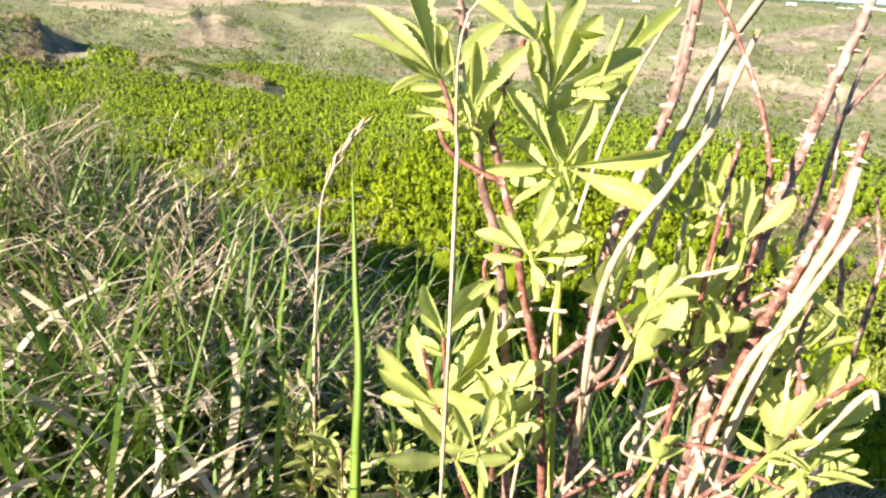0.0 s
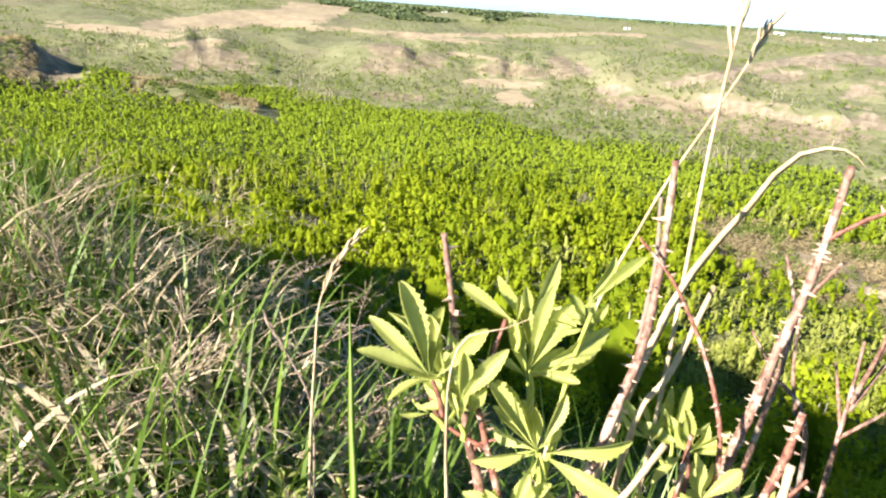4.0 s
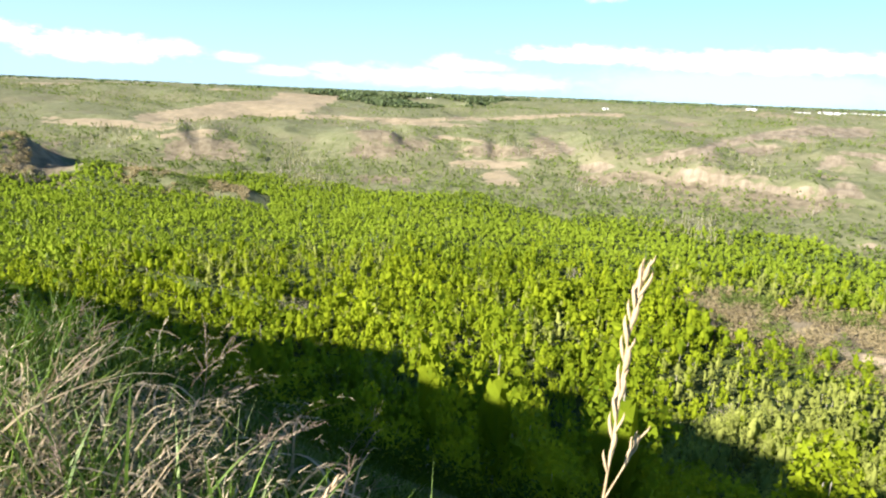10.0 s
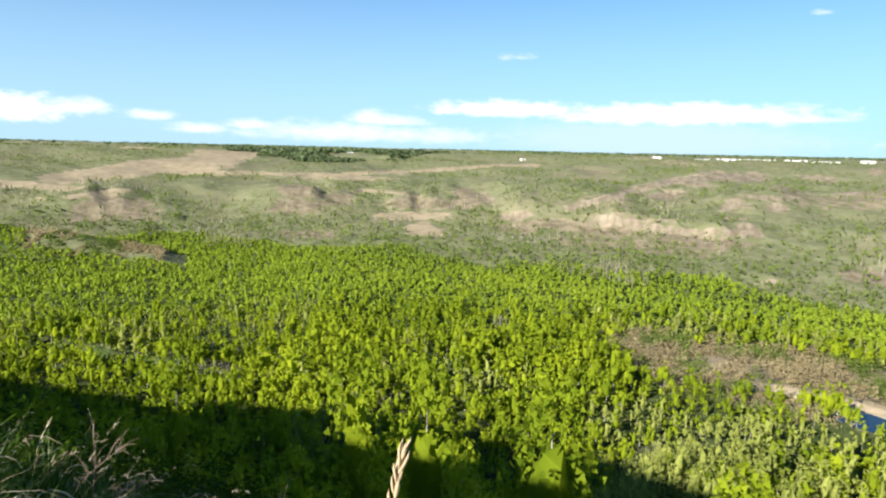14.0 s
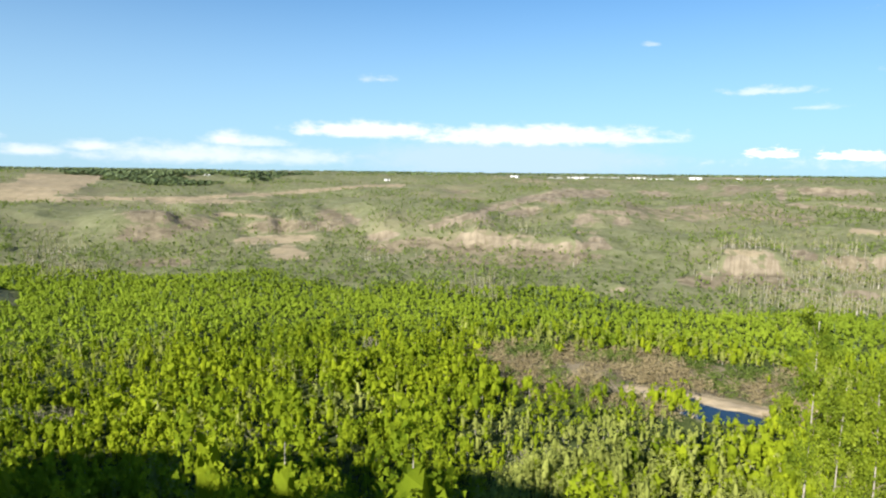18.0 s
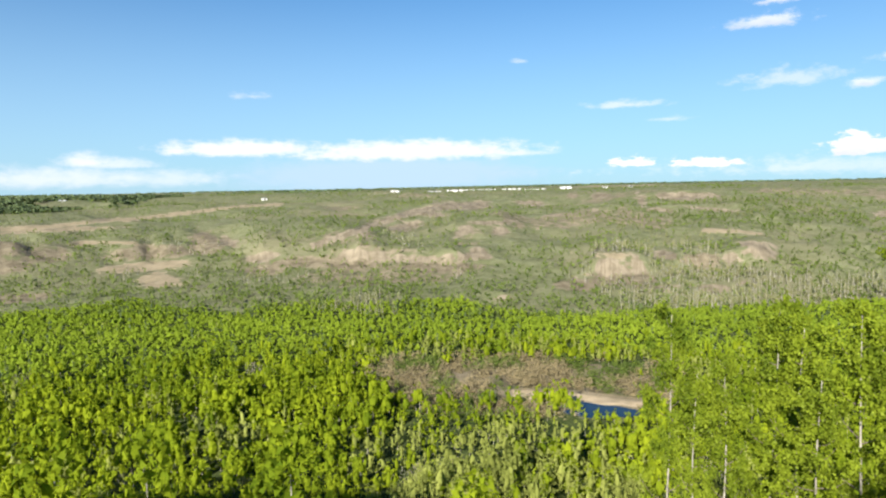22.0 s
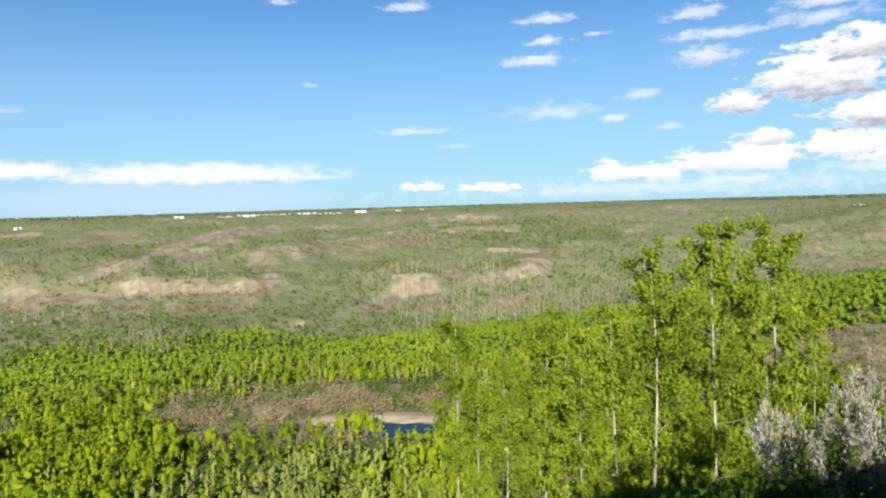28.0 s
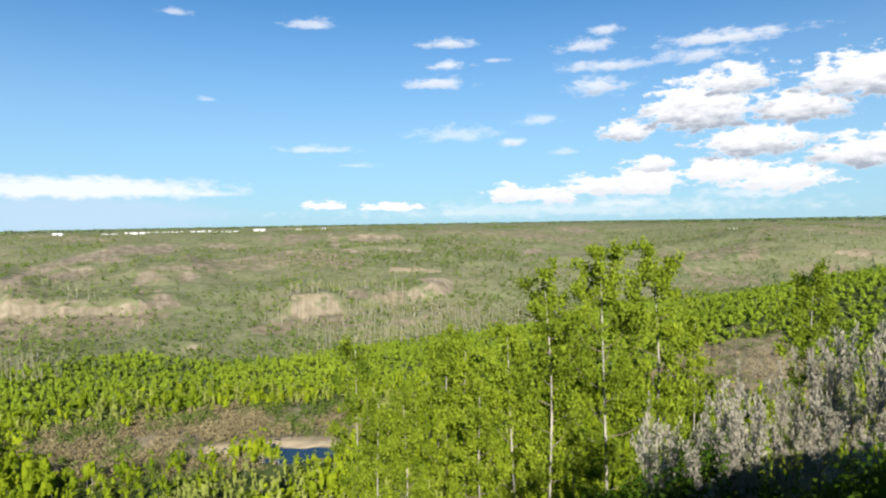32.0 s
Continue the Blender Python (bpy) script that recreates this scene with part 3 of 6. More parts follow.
def build_ground():
    rings = np.concatenate([[0.0], np.geomspace(0.25, 40, 70), np.linspace(42, 300, 90), np.linspace(305, 860, 112), np.linspace(867, 1500, 74), np.geomspace(1540, 4850, 22)])
    cols = np.concatenate([np.arange(-72, 88, 0.5), np.arange(88, 288, 4.0)])
    n, k = len(rings), len(cols)
    rr, aa = np.meshgrid(rings, np.radians(cols), indexing="ij")
    x, y = rr * np.sin(aa), rr * np.cos(aa)
    verts = np.stack([x, y, height(x, y)], -1).reshape(-1, 3)
    i, j = np.meshgrid(np.arange(n - 1), np.arange(k), indexing="ij")
    j2 = (j + 1) % k
    faces = np.stack([i * k + j, i * k + j2, (i + 1) * k + j2, (i + 1) * k + j], -1).reshape(-1, 4)
    ob = soup("ground", verts, faces[:, ::-1], GROUND, smooth_faces=True)
    rgb = np.ones((n * k, 4), np.float32)
    for c, v in enumerate(covers(verts[:, 0], verts[:, 1])):
        rgb[:, c] = v
    # wood floor; near slope and clearing share its dark in place of shade
    rgb[:, 3] = np.maximum(1 - step(np.hypot(verts[:, 0], verts[:, 1]), 40, 90), wooded(verts[:, 0], verts[:, 1]) | (bowl(verts[:, 0], verts[:, 1], *CLEARING) < 1.3))
    attr = ob.data.color_attributes.new("cover", "FLOAT_COLOR", "POINT")
    attr.data.foreach_set("color", rgb.ravel())
    return tagged(ob, "grassy hillside falling to a wooded river valley", "ground", kind="structure")


build_ground()


# ---------------------------------------------------------------- trees as arrays
def trunk_array(h, r0, sides=5, lean=0.02):
    """A tapered stem of three rings."""
    v, f = [], []
    for k, q in enumerate((0.0, 0.45, 0.95)):
        for s in range(sides):
            t = 2 * math.pi * s / sides
            rad = r0 * (1 - 0.85 * q)
            v.append((rad * math.cos(t) + lean * h * q * q, rad * math.sin(t), h * q))
    for k in range(2):
        for s in range(sides):
            a, b = k * sides + s, k * sides + (s + 1) % sides
            f += [(a, b, b + sides), (a, b + sides, a + sides)]
    return np.array(v), np.array(f)


def crown_array(h, w, pieces, size, low=0.25, pointed=1.0, g=None):
    """Leaf sprays (one triangle each) in clumps about the limbs of a crown h high."""
    g = g or rng
    clumps = max(7, pieces // 12)
    cz = low + (1 - low) * g.random(clumps) ** 0.85
    cw = w * np.clip(np.sin(np.pi * np.clip((cz - low) / (1 - low), 0.02, 1) ** (0.55 * pointed)), 0.12, 1) * np.sqrt(g.random(clumps))
    ct = g.random(clumps) * 2 * np.pi
    centre = np.stack([cw * np.cos(ct), cw * np.sin(ct), cz * h], 1)
    own = g.integers(0, clumps, pieces)
    mid = centre[own] + g.normal(0, 1, (pieces, 3)) * (w * 0.24, w * 0.24, h * 0.045)
    mid[:, 2] = np.minimum(mid[:, 2], h * 1.03)
    # sprays lie roughly along the crown's skin, so that it has a lit and a shaded side
    skin = np.stack([mid[:, 0] / w, mid[:, 1] / w, (mid[:, 2] / h - 0.5 * (1 + low)) * 1.6], 1)
    skin += 0.6 * (mid - centre[own]) / (w * 0.24) * 0.5 + g.normal(0, 0.45, (pieces, 3))
    skin /= np.linalg.norm(skin, axis=1)[:, None] + 1e-9
    a = np.cross(skin, g.normal(0, 1, (pieces, 3)))
    a /= np.linalg.norm(a, axis=1)[:, None]
    b = np.cross(skin, a)
    s = (size * (0.6 + 0.8 * g.random(pieces)))[:, None]
    v = np.stack([mid + a * s, mid - a * s * 0.5 + b * s * 0.8, mid - a * s * 0.5 - b * s * 0.8], 1).reshape(-1, 3)
    return v, np.arange(pieces * 3).reshape(-1, 3)


def ico():
    """The corners and faces of a twenty-faced solid."""
    p = (1 + 5 ** 0.5) / 2
    v = np.array([(-1, p, 0), (1, p, 0), (-1, -p, 0), (1, -p, 0), (0, -1, p), (0, 1, p), (0, -1, -p), (0, 1, -p), (p, 0, -1), (p, 0, 1), (-p, 0, -1), (-p, 0, 1)], float)
    f = np.array([(0, 11, 5), (0, 5, 1), (0, 1, 7), (0, 7, 10), (0, 10, 11), (1, 5, 9), (5, 11, 4), (11, 10, 2), (10, 7, 6), (7, 1, 8), (3, 9, 4), (3, 4, 2), (3, 2, 6), (3, 6, 8), (3, 8, 9),
                  (4, 9, 5), (2, 4, 11), (6, 2, 10), (8, 6, 7), (9, 8, 1)])
    return v / np.linalg.norm(v[0]), f


def octa():
    """The corners and faces of an eight-faced solid."""
    v = np.array([(1, 0, 0), (0, 1, 0), (-1, 0, 0), (0, -1, 0), (0, 0, 1), (0, 0, -1)], float)
    return v, np.array([(0, 1, 4), (1, 2, 4), (2, 3, 4), (3, 0, 4), (1, 0, 5), (2, 1, 5), (3, 2, 5), (0, 3, 5)])


def leaf_crown(h, w, pieces, size, low, core=0.6, g=None):
    """An upright aspen crown: sprays of leaves gathered in clumps over an egg-shaped body, which has a denser heart."""
    g = g or rng
    clumps = max(6, pieces // 10)
    q = (np.arange(clumps) + g.random(clumps)) / clumps
    turn = np.arange(clumps) * 2.399 + g.uniform(-0.6, 0.6, clumps)
    wide = w * np.sin(np.pi * (0.10 + 0.86 * q)) ** 0.7 * g.uniform(0.35, 0.95, clumps) * np.where(q > 0.5, 1.0, 0.92)
    centre = np.stack([wide * np.cos(turn), wide * np.sin(turn), h * (low + (1 - low) * (0.05 + 0.92 * q))], 1)
    own = g.integers(0, clumps, pieces)
    way = g.normal(0, 1, (pieces, 3)) + np.stack([np.cos(turn), np.sin(turn), 0.5 + 0 * turn], 1)[own] * 0.8
    way /= np.linalg.norm(way, axis=1)[:, None]
    mid = centre[own] + way * np.array([0.30 * w, 0.30 * w, 0.34 * w]) * g.uniform(0.5, 1.0, (pieces, 1))
    skin = way + g.normal(0, 0.35, (pieces, 3))
    skin /= np.linalg.norm(skin, axis=1)[:, None]
    a = np.cross(skin, g.normal(0, 1, (pieces, 3)))
    a /= np.linalg.norm(a, axis=1)[:, None]
    b = np.cross(skin, a)
    s = (size * g.uniform(0.55, 1.25, pieces))[:, None]
    v = np.stack([mid + a * s, mid - a * s * 0.5 + b * s * 0.8, mid - a * s * 0.5 - b * s * 0.8], 1).reshape(-1, 3)
    f = np.arange(pieces * 3).reshape(-1, 3)
    if not core:
        return v, f
    iv, if_ = ico() if pieces > 30 else octa()
    heart = iv * np.array([w * core, w * core, h * (1 - low) * 0.34]) * g.uniform(0.6, 1.15, (len(iv), 1)) + (0, 0, h * (0.5 + 0.40 * low))
    return np.vstack([heart, v]), np.vstack([if_, f + len(iv)])


def scatter(name, templates, spots, mat, label, category):
    """Many plants joined into one mesh: spots are x, y, z, turn, width and height factors, one row a plant."""
    vs, fs, base = [], [], 0
    pick = rng.integers(0, len(templates), len(spots))
    for k, (tv, tf) in enumerate(templates):
        s = spots[pick == k]
        if not len(s):
            continue
        c, n = np.cos(s[:, 3]), np.sin(s[:, 3])
        x = (tv[None, :, 0] * c[:, None] - tv[None, :, 1] * n[:, None]) * s[:, 4:5] + s[:, 0:1]
        y = (tv[None, :, 0] * n[:, None] + tv[None, :, 1] * c[:, None]) * s[:, 4:5] + s[:, 1:2]
        z = tv[None, :, 2] * s[:, 5:6] + s[:, 2:3]
        vs.append(np.stack([x, y, z], -1).reshape(-1, 3))
        fs.append((tf[None] + (np.arange(len(s)) * len(tv))[:, None, None] + base).reshape(-1, 3))
        base += len(s) * len(tv)
    if not vs:
        return None
    ob = soup(name, np.concatenate(vs), np.concatenate(fs), mat)
    return tagged(ob, label, category, kind="stuff")


def spots_in(x, y, wmin=0.8, wmax=1.2, hmin=0.75, hmax=1.2, sink=0.1):
    n = len(x)
    hf = hmin + (hmax - hmin) * rng.random(n)
    return np.stack([x, y, height(x, y) - sink, rng.random(n) * 6.283, wmin + (wmax - wmin) * rng.random(n), hf], 1)


def grid_points(x0, x1, y0, y1, gap):
    gx, gy = np.meshgrid(np.arange(x0, x1, gap), np.arange(y0, y1, gap))
    return (gx + rng.uniform(-0.8, 0.8, gx.shape) * gap).ravel(), (gy + rng.uniform(-0.8, 0.8, gy.shape) * gap).ravel()


def build_forest():
    x, y = grid_points(-440, 640, 0, 300, 3.1)
    x2, y2 = grid_points(-440, 640, 0, 560, 2.5)
    near, beyond = np.hypot(x, y) < 270, np.hypot(x2, y2) >= 270
    x, y = np.concatenate([x[near], x2[beyond]]), np.concatenate([y[near], y2[beyond]])
    keep = wooded(x, y)
    x, y = x[keep], y[keep]
    r, az, d, u = lay(x, y)
    keep = rng.random(len(x)) < np.where(r > 270, 0.80, 0.95)
    keep &= (fbm(x, y, 45, 3, 31) > -0.36) & ((r > 240) | (fbm(x, y, 13, 2, 47) > -0.30))
    bare, straw, brown = covers(x, y)
    keep &= (bare < 0.5) & (straw < 0.5)
    x, y, r, az, d = x[keep], y[keep], r[keep], az[keep], d[keep]
    sage = 1.5 * step(az, -3, 5) * (1 - step(az, 30, 38)) * step(r, 95, 115) * (1 - step(r, 175, 200)) + 0.7 * step(az, 0, 8) * (1 - step(az, 26, 32)) * step(r, 225, 245) * (1 - step(r, 275, 300))
    grey = fbm(x, y, 30, 3, 33) + 0.24 * sage + rng.normal(0, 0.11, len(x)) > 0.27
    grey = (grey & ((r < 290) | (rng.random(len(x)) < 0.25))) | (bowl(x, y, -112, 172, 8, 7, 0) < 1)
    clump = ((fbm(x, y, 17, 2, 49) > 0.38) & (r < 290)) | (bowl(x, y, -112, 172, 8, 7, 0) < 1)
    short = step(d, 12, 60)
    stand = np.clip(1 + 1.0 * fbm(x, y, 22, 3, 45) + 0.4 * fbm(x, y, 70, 2, 46), 0.55, 1.4)
    stand = np.where(r > 270, 1 + 0.4 * (stand - 1), stand)
    stand = stand * np.where(bowl(x, y, *CLEARING) < 2.6, 1.25, 1)
    stand = stand * np.where((bowl(x, y, 72, 172, 18, 11, -0.4) < 1) | (bowl(x, y, 40, 186, 30, 13, -0.3) < 1), 0.60, 1)
    blur = np.maximum(r + np.where(r > 220, rng.normal(0, 16, len(r)), 0), 1)
    singles = []
    for label, lo, hi, pieces, size in (("near", 0, 150, 130, 0.31), ("middle", 150, 270, 55, 0.43), ("distant", 270, 660, 11, 0.46)):
        far = (lo > 0) + (lo > 200)
        tall = [leaf_crown((8.0, 7.1, 4.5)[far] * rng.uniform(0.7, 1.2), (1.95, 1.95, 1.65)[far] * rng.uniform(0.7, 1.4), pieces, size, (0.10, 0.12, 0.10)[far], (0.42, 0.5, 0.68)[far]) for _ in range(16)]
        stems = [trunk_array(5.8, 0.09, 4) for _ in range(2)]
        thin = [leaf_crown((8.0, 7.6, 5.0)[far] * rng.uniform(0.75, 1.15), (1.7, 1.5, 1.3)[far], (180, 66, 11)[far], (0.20, 0.30, 0.42)[far], 0.22, 0.38) for _ in range(6)]
        band = (blur >= lo) & (blur < hi)
        for leafless in (False, True):
            s = band & (grey == leafless) & ~clump
            sp = spots_in(x[s], y[s], 0.7, 1.35, 0.65, 1.3 if lo < 200 else 1.15)
            sp[:, 4:] *= ((0.55 + 0.45 * short[s]) * stand[s])[:, None]
            if lo == 0 and not leafless:
                near_first = np.argsort(r[s])
                singles = sp[near_first[:190]]
                sp = sp[near_first[190:]]
            scatter(("bare_" if leafless else "leafy_") + label + "_aspen_wood", thin if leafless else tall, sp, BUD_GREY if leafless else ASPEN_FAR if lo < 200 else ASPEN_DISTANT,
                    "aspen wood with grey budding twigs on the valley floor" if leafless else "bright green aspen wood filling the valley floor", "woodland")
            if hi < 300:
                scatter(("bare_" if leafless else "leafy_") + label + "_aspen_stems", stems, sp[::2], BARK, "pale aspen stems standing in the wood", "tree trunks")
    sp = spots_in(x[clump], y[clump], 0.6, 1.2, 0.55, 1.0)
    scatter("leafless_clumps", [leaf_crown(6.6 * rng.uniform(0.8, 1.2), 1.9, 150, 0.15, 0.1, 0) for _ in range(5)], sp, BARE_CLUMP, "clumps of bare mauve-grey trees in the wood", "woodland")
    scatter("leafless_stems", [trunk_array(6.0, 0.10, 4) for _ in range(3)], sp, BARK, "pale bare stems standing in the wood", "tree trunks")
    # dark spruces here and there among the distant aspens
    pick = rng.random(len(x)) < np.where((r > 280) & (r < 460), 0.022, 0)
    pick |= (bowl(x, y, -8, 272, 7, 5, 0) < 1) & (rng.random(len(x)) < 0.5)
    scatter("distant_spruces", [crown_array(8.5, 1.2, 46, 0.4, 0.05, 0.6) for _ in range(4)], spots_in(x[pick], y[pick], 0.7, 1.2, 0.8, 1.25), SPRUCE_CLOUD_SHADE, "dark spruces scattered through the aspen wood", "trees")
    # the trees at the foot of the slope, each on its own
    kinds = []
    for k in range(5):
        tree = new("young_aspen")
        tagged(tree, "young aspen in fresh green leaf at the slope's foot", "tree", "aspens at the foot of the slope")
        v, f = trunk_array(7.2, 0.10, 6, 0.02)
        soup("trunk", v, f, BARK, tree, True)
        v, f = leaf_crown(8.4, 1.9, 700, 0.18, 0.10, 0.5)
        soup("crown", v, f, ASPEN_FAR, tree)
        kinds.append(tree)
    for k, row in enumerate(singles):
        m = pose(row[0], row[1], row[2], 0, 0, math.degrees(row[3]))
        tree = kinds[k] if k < 5 else copy_thing(kinds[k % 5], m)
        tree.matrix_basis = m @ Matrix.Diagonal((row[4], row[4], row[5], 1))


build_forest()


def build_scrub():
    for zone, gap, label in ((SCRUB, 1.9, "brown leafless willow scrub round the pond"), (SCRUB_EAST, 2.9, "brown leafless scrub on the valley floor")):
        cx, cy = zone[:2]
        x, y = grid_points(cx - 70, cx + 70, cy - 70, cy + 70, gap)
        q = bowl(x, y, *zone)
        keep = (q < 1.2) & (bowl(x, y, *BANK) > 1.0) & (bowl(x, y, *POND) > 1.2) & (fbm(x, y, 14, 2, 41) > -0.25)
        sp = spots_in(x[keep], y[keep], 0.6, 1.7, 0.4, 1.5)
        tint = fbm(sp[:, 0], sp[:, 1], 9, 3, 43) > 0.04
        shapes = [crown_array(3.0, 2.0, 52 if zone is SCRUB else 30, 0.22, 0.02) for _ in range(5)]
        scatter("willow_scrub", shapes, sp[~tint], BROWN_TWIG, label, "shrubs")
        scatter("budding_scrub", shapes, sp[tint], DARK_LEAF, "olive-green bushes budding among the brown scrub", "shrubs")


build_scrub()


def build_spur_scrub():
    """Brown and olive bushes on the backs of the western spurs."""
    n = 12000
    az, r = rng.uniform(-58, -35, n), rng.uniform(330, 620, n)
    x, y = r * np.sin(np.radians(az)), r * np.cos(np.radians(az))
    top = spur_top(az, r)
    keep = (top > 0.2) & (fbm(x, y, 22, 3, 83) > -0.15) & (az < -36.8) & ((az > -49) | (az < -52.5))
    sp = spots_in(x[keep], y[keep], 0.6, 1.5, 0.4, 1.2)
    tint = fbm(sp[:, 0], sp[:, 1], 16, 3, 85) > 0.02
    shapes = [crown_array(2.6, 1.8, 24, 0.42, 0.02) for _ in range(5)]
    scatter("spur_scrub", shapes, sp[~tint], BROWN_TWIG, "brown leafless scrub on the back of the spur", "shrubs")
    scatter("spur_bushes", shapes, sp[tint], DARK_LEAF, "green bushes on the back of the spur", "shrubs")


build_spur_scrub()


def build_slopes():
    """Bushes and groves on the far side of the valley."""
    n = 76000
    az, u = rng.uniform(-66, 80, n), rng.random(n) ** 1.3 * 1.15
    foot, rim = np.interp(az, FAR_AZ, FOOT), np.interp(az, FAR_AZ, RIM)
    r = foot + u * (rim - foot)
    x, y = r * np.sin(np.radians(az)), r * np.cos(np.radians(az))
    bare, straw, brown = covers(x, y)
    dens = 0.36 + 2.6 * fbm(x, y, 110, 4, 51) + 0.5 * (1 - step(u, 0.10, 0.30))
    keep = (rng.random(n) < np.clip(dens, 0.03, 1.0) * 0.85) & (bare < 0.3) & (straw < 0.35) & (spur_top(az, r) < 0.4) & (rng.random(n) > 0.75 * brown)
    x, y, u, az = x[keep], y[keep], u[keep], az[keep]
    grey = fbm(x, y, 60, 3, 53) + 0.10 * (1 - step(u, 0.08, 0.18)) * step(az, -10, 0) * (1 - step(az, 36, 44)) > 0.14
    grey &= rng.random(len(x)) < 0.55
    bush = [crown_array(4.0, 1.6, 6, 0.85, 0.05) for _ in range(5)]
    scatter("slope_bushes", bush, spots_in(x[~grey], y[~grey], 0.5, 1.4, 0.4, 1.2), DARK_LEAF, "green bushes and groves on the far valley side", "bushes")
    stems = [trunk_array(7.0, 0.22, 3) for _ in range(2)]
    sp = spots_in(x[grey], y[grey], 0.6, 1.2, 0.6, 1.3)
    scatter("slope_bare_grove", [crown_array(6.0, 1.1, 9, 0.62, 0.3) for _ in range(4)], sp, GREY_TWIGS, "grey budding groves on the far valley side", "woodland")
    scatter("slope_pale_stems", stems, sp[u[grey] < 0.25], BARK, "pale aspen stems below the far bluffs", "tree trunks")
    # dark wooded horizon
    n = 4200
    az, r = rng.uniform(-66, 80, n), rng.uniform(1900, 3600, n)
    x, y = r * np.sin(np.radians(az)), r * np.cos(np.radians(az))
    keep = fbm(x, y, 500, 3, 57) > -0.12
    scatter("horizon_wood", [crown_array(5, 9, 11, 3.0, 0.0) for _ in range(4)], spots_in(x[keep], y[keep], 0.8, 2.0, 0.7, 1.1), SPRUCE_CLOUD_SHADE, "dark woods along the level horizon", "woodland")
    # dark trees put where a cloud's shadow lies on the far plateau
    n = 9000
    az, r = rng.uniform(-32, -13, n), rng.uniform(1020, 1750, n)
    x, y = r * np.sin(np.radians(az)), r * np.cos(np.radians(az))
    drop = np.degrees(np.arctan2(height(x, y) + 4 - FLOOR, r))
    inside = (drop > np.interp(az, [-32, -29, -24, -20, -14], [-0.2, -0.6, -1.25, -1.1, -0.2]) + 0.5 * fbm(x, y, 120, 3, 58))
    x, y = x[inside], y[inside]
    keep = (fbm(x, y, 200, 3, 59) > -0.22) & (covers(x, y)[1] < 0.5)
    scatter("cloud_shadow_wood", [crown_array(6, 3, 10, 2.1, 0.0, 0.6) for _ in range(4)], spots_in(x[keep], y[keep], 0.8, 2.0, 0.35, 0.8), SPRUCE_CLOUD_SHADE, "dark trees in place of a cloud shadow on the far plateau", "woodland")


build_slopes()


def build_pond():
    m, t, p = material("pond_water", 0.08, 0.5)
    p.inputs["Base Color"].default_value = (0.012, 0.022, 0.03, 1)
    bump(t, p, noise_node(t, 1.5, 3, 0.5, where(t)), 0.12, 0.05)
    bm = bmesh.new()
    cx, cy, a, b, turn = POND
    z = float(height(cx, cy)) + 0.35
    ring = []
    for k in range(60):
        q = 2 * math.pi * k / 60
        w = 1 + 0.16 * math.sin(3 * q + 1) + 0.08 * math.sin(7 * q)
        u, v = a * w * math.cos(q), b * w * math.sin(q)
        ring.append(bm.verts.new((cx + u * math.cos(turn) - v * math.sin(turn), cy + u * math.sin(turn) + v * math.cos(turn), z)))
    bm.faces.new(ring)
    return tagged(part("water", bm, m), "dark still pond with a sandy bank", "pond", kind="structure")


build_pond()


def build_bank():
    """The pale sand beyond the pond, swelling a little over the ground."""
    sand = grainy("dry_sand", (0.36, 0.29, 0.185), (0.60, 0.50, 0.34), 0.35, 4.0, 0.9, 0.4, 0.05)
    cx, cy, a, b, turn = BANK
    q, k = np.meshgrid(np.linspace(0.02, 1.12, 9), np.arange(64), indexing="ij")
    t = k * 2 * np.pi / 64
    w = 0.9 + 0.14 * np.sin(3 * t + 0.6) + 0.07 * np.sin(8 * t)
    u, v = a * q * w * np.cos(t), b * q * w * np.sin(t)
    x, y = cx + u * math.cos(turn) - v * math.sin(turn), cy + u * math.sin(turn) + v * math.cos(turn)
    z = height(x, y) + 0.45 - 0.9 * q ** 4
    i, j = np.meshgrid(np.arange(8), np.arange(64), indexing="ij")
    j2 = (j + 1) % 64
    faces = np.stack([i * 64 + j, (i + 1) * 64 + j, (i + 1) * 64 + j2, i * 64 + j2], -1).reshape(-1, 4)
    bank = soup("sand_bank", np.stack([x, y, z], -1).reshape(-1, 3), faces, sand, smooth_faces=True)
    return tagged(bank, "pale dry sand bank beyond the pond", "sand bank", kind="structure")


build_bank()


# ---------------------------------------------------------------- near plants: helpers
def spline(points, n):
    """A smooth line through the points, as n places."""
    p = np.asarray(points, float)
    if len(p) == 2:
        return p[0] + (p[1] - p[0]) * np.linspace(0, 1, n)[:, None]
    ext = np.vstack([2 * p[0] - p[1], p, 2 * p[-1] - p[-2]])
    t = np.linspace(0, len(p) - 1 - 1e-6, n)
    i = np.floor(t).astype(int)
    f = (t - i)[:, None]
    a, b, c, d = ext[i], ext[i + 1], ext[i + 2], ext[i + 3]
    return 0.5 * (2 * b + (c - a) * f + (2 * a - 5 * b + 4 * c - d) * f ** 2 + (3 * b - a - 3 * c + d) * f ** 3)


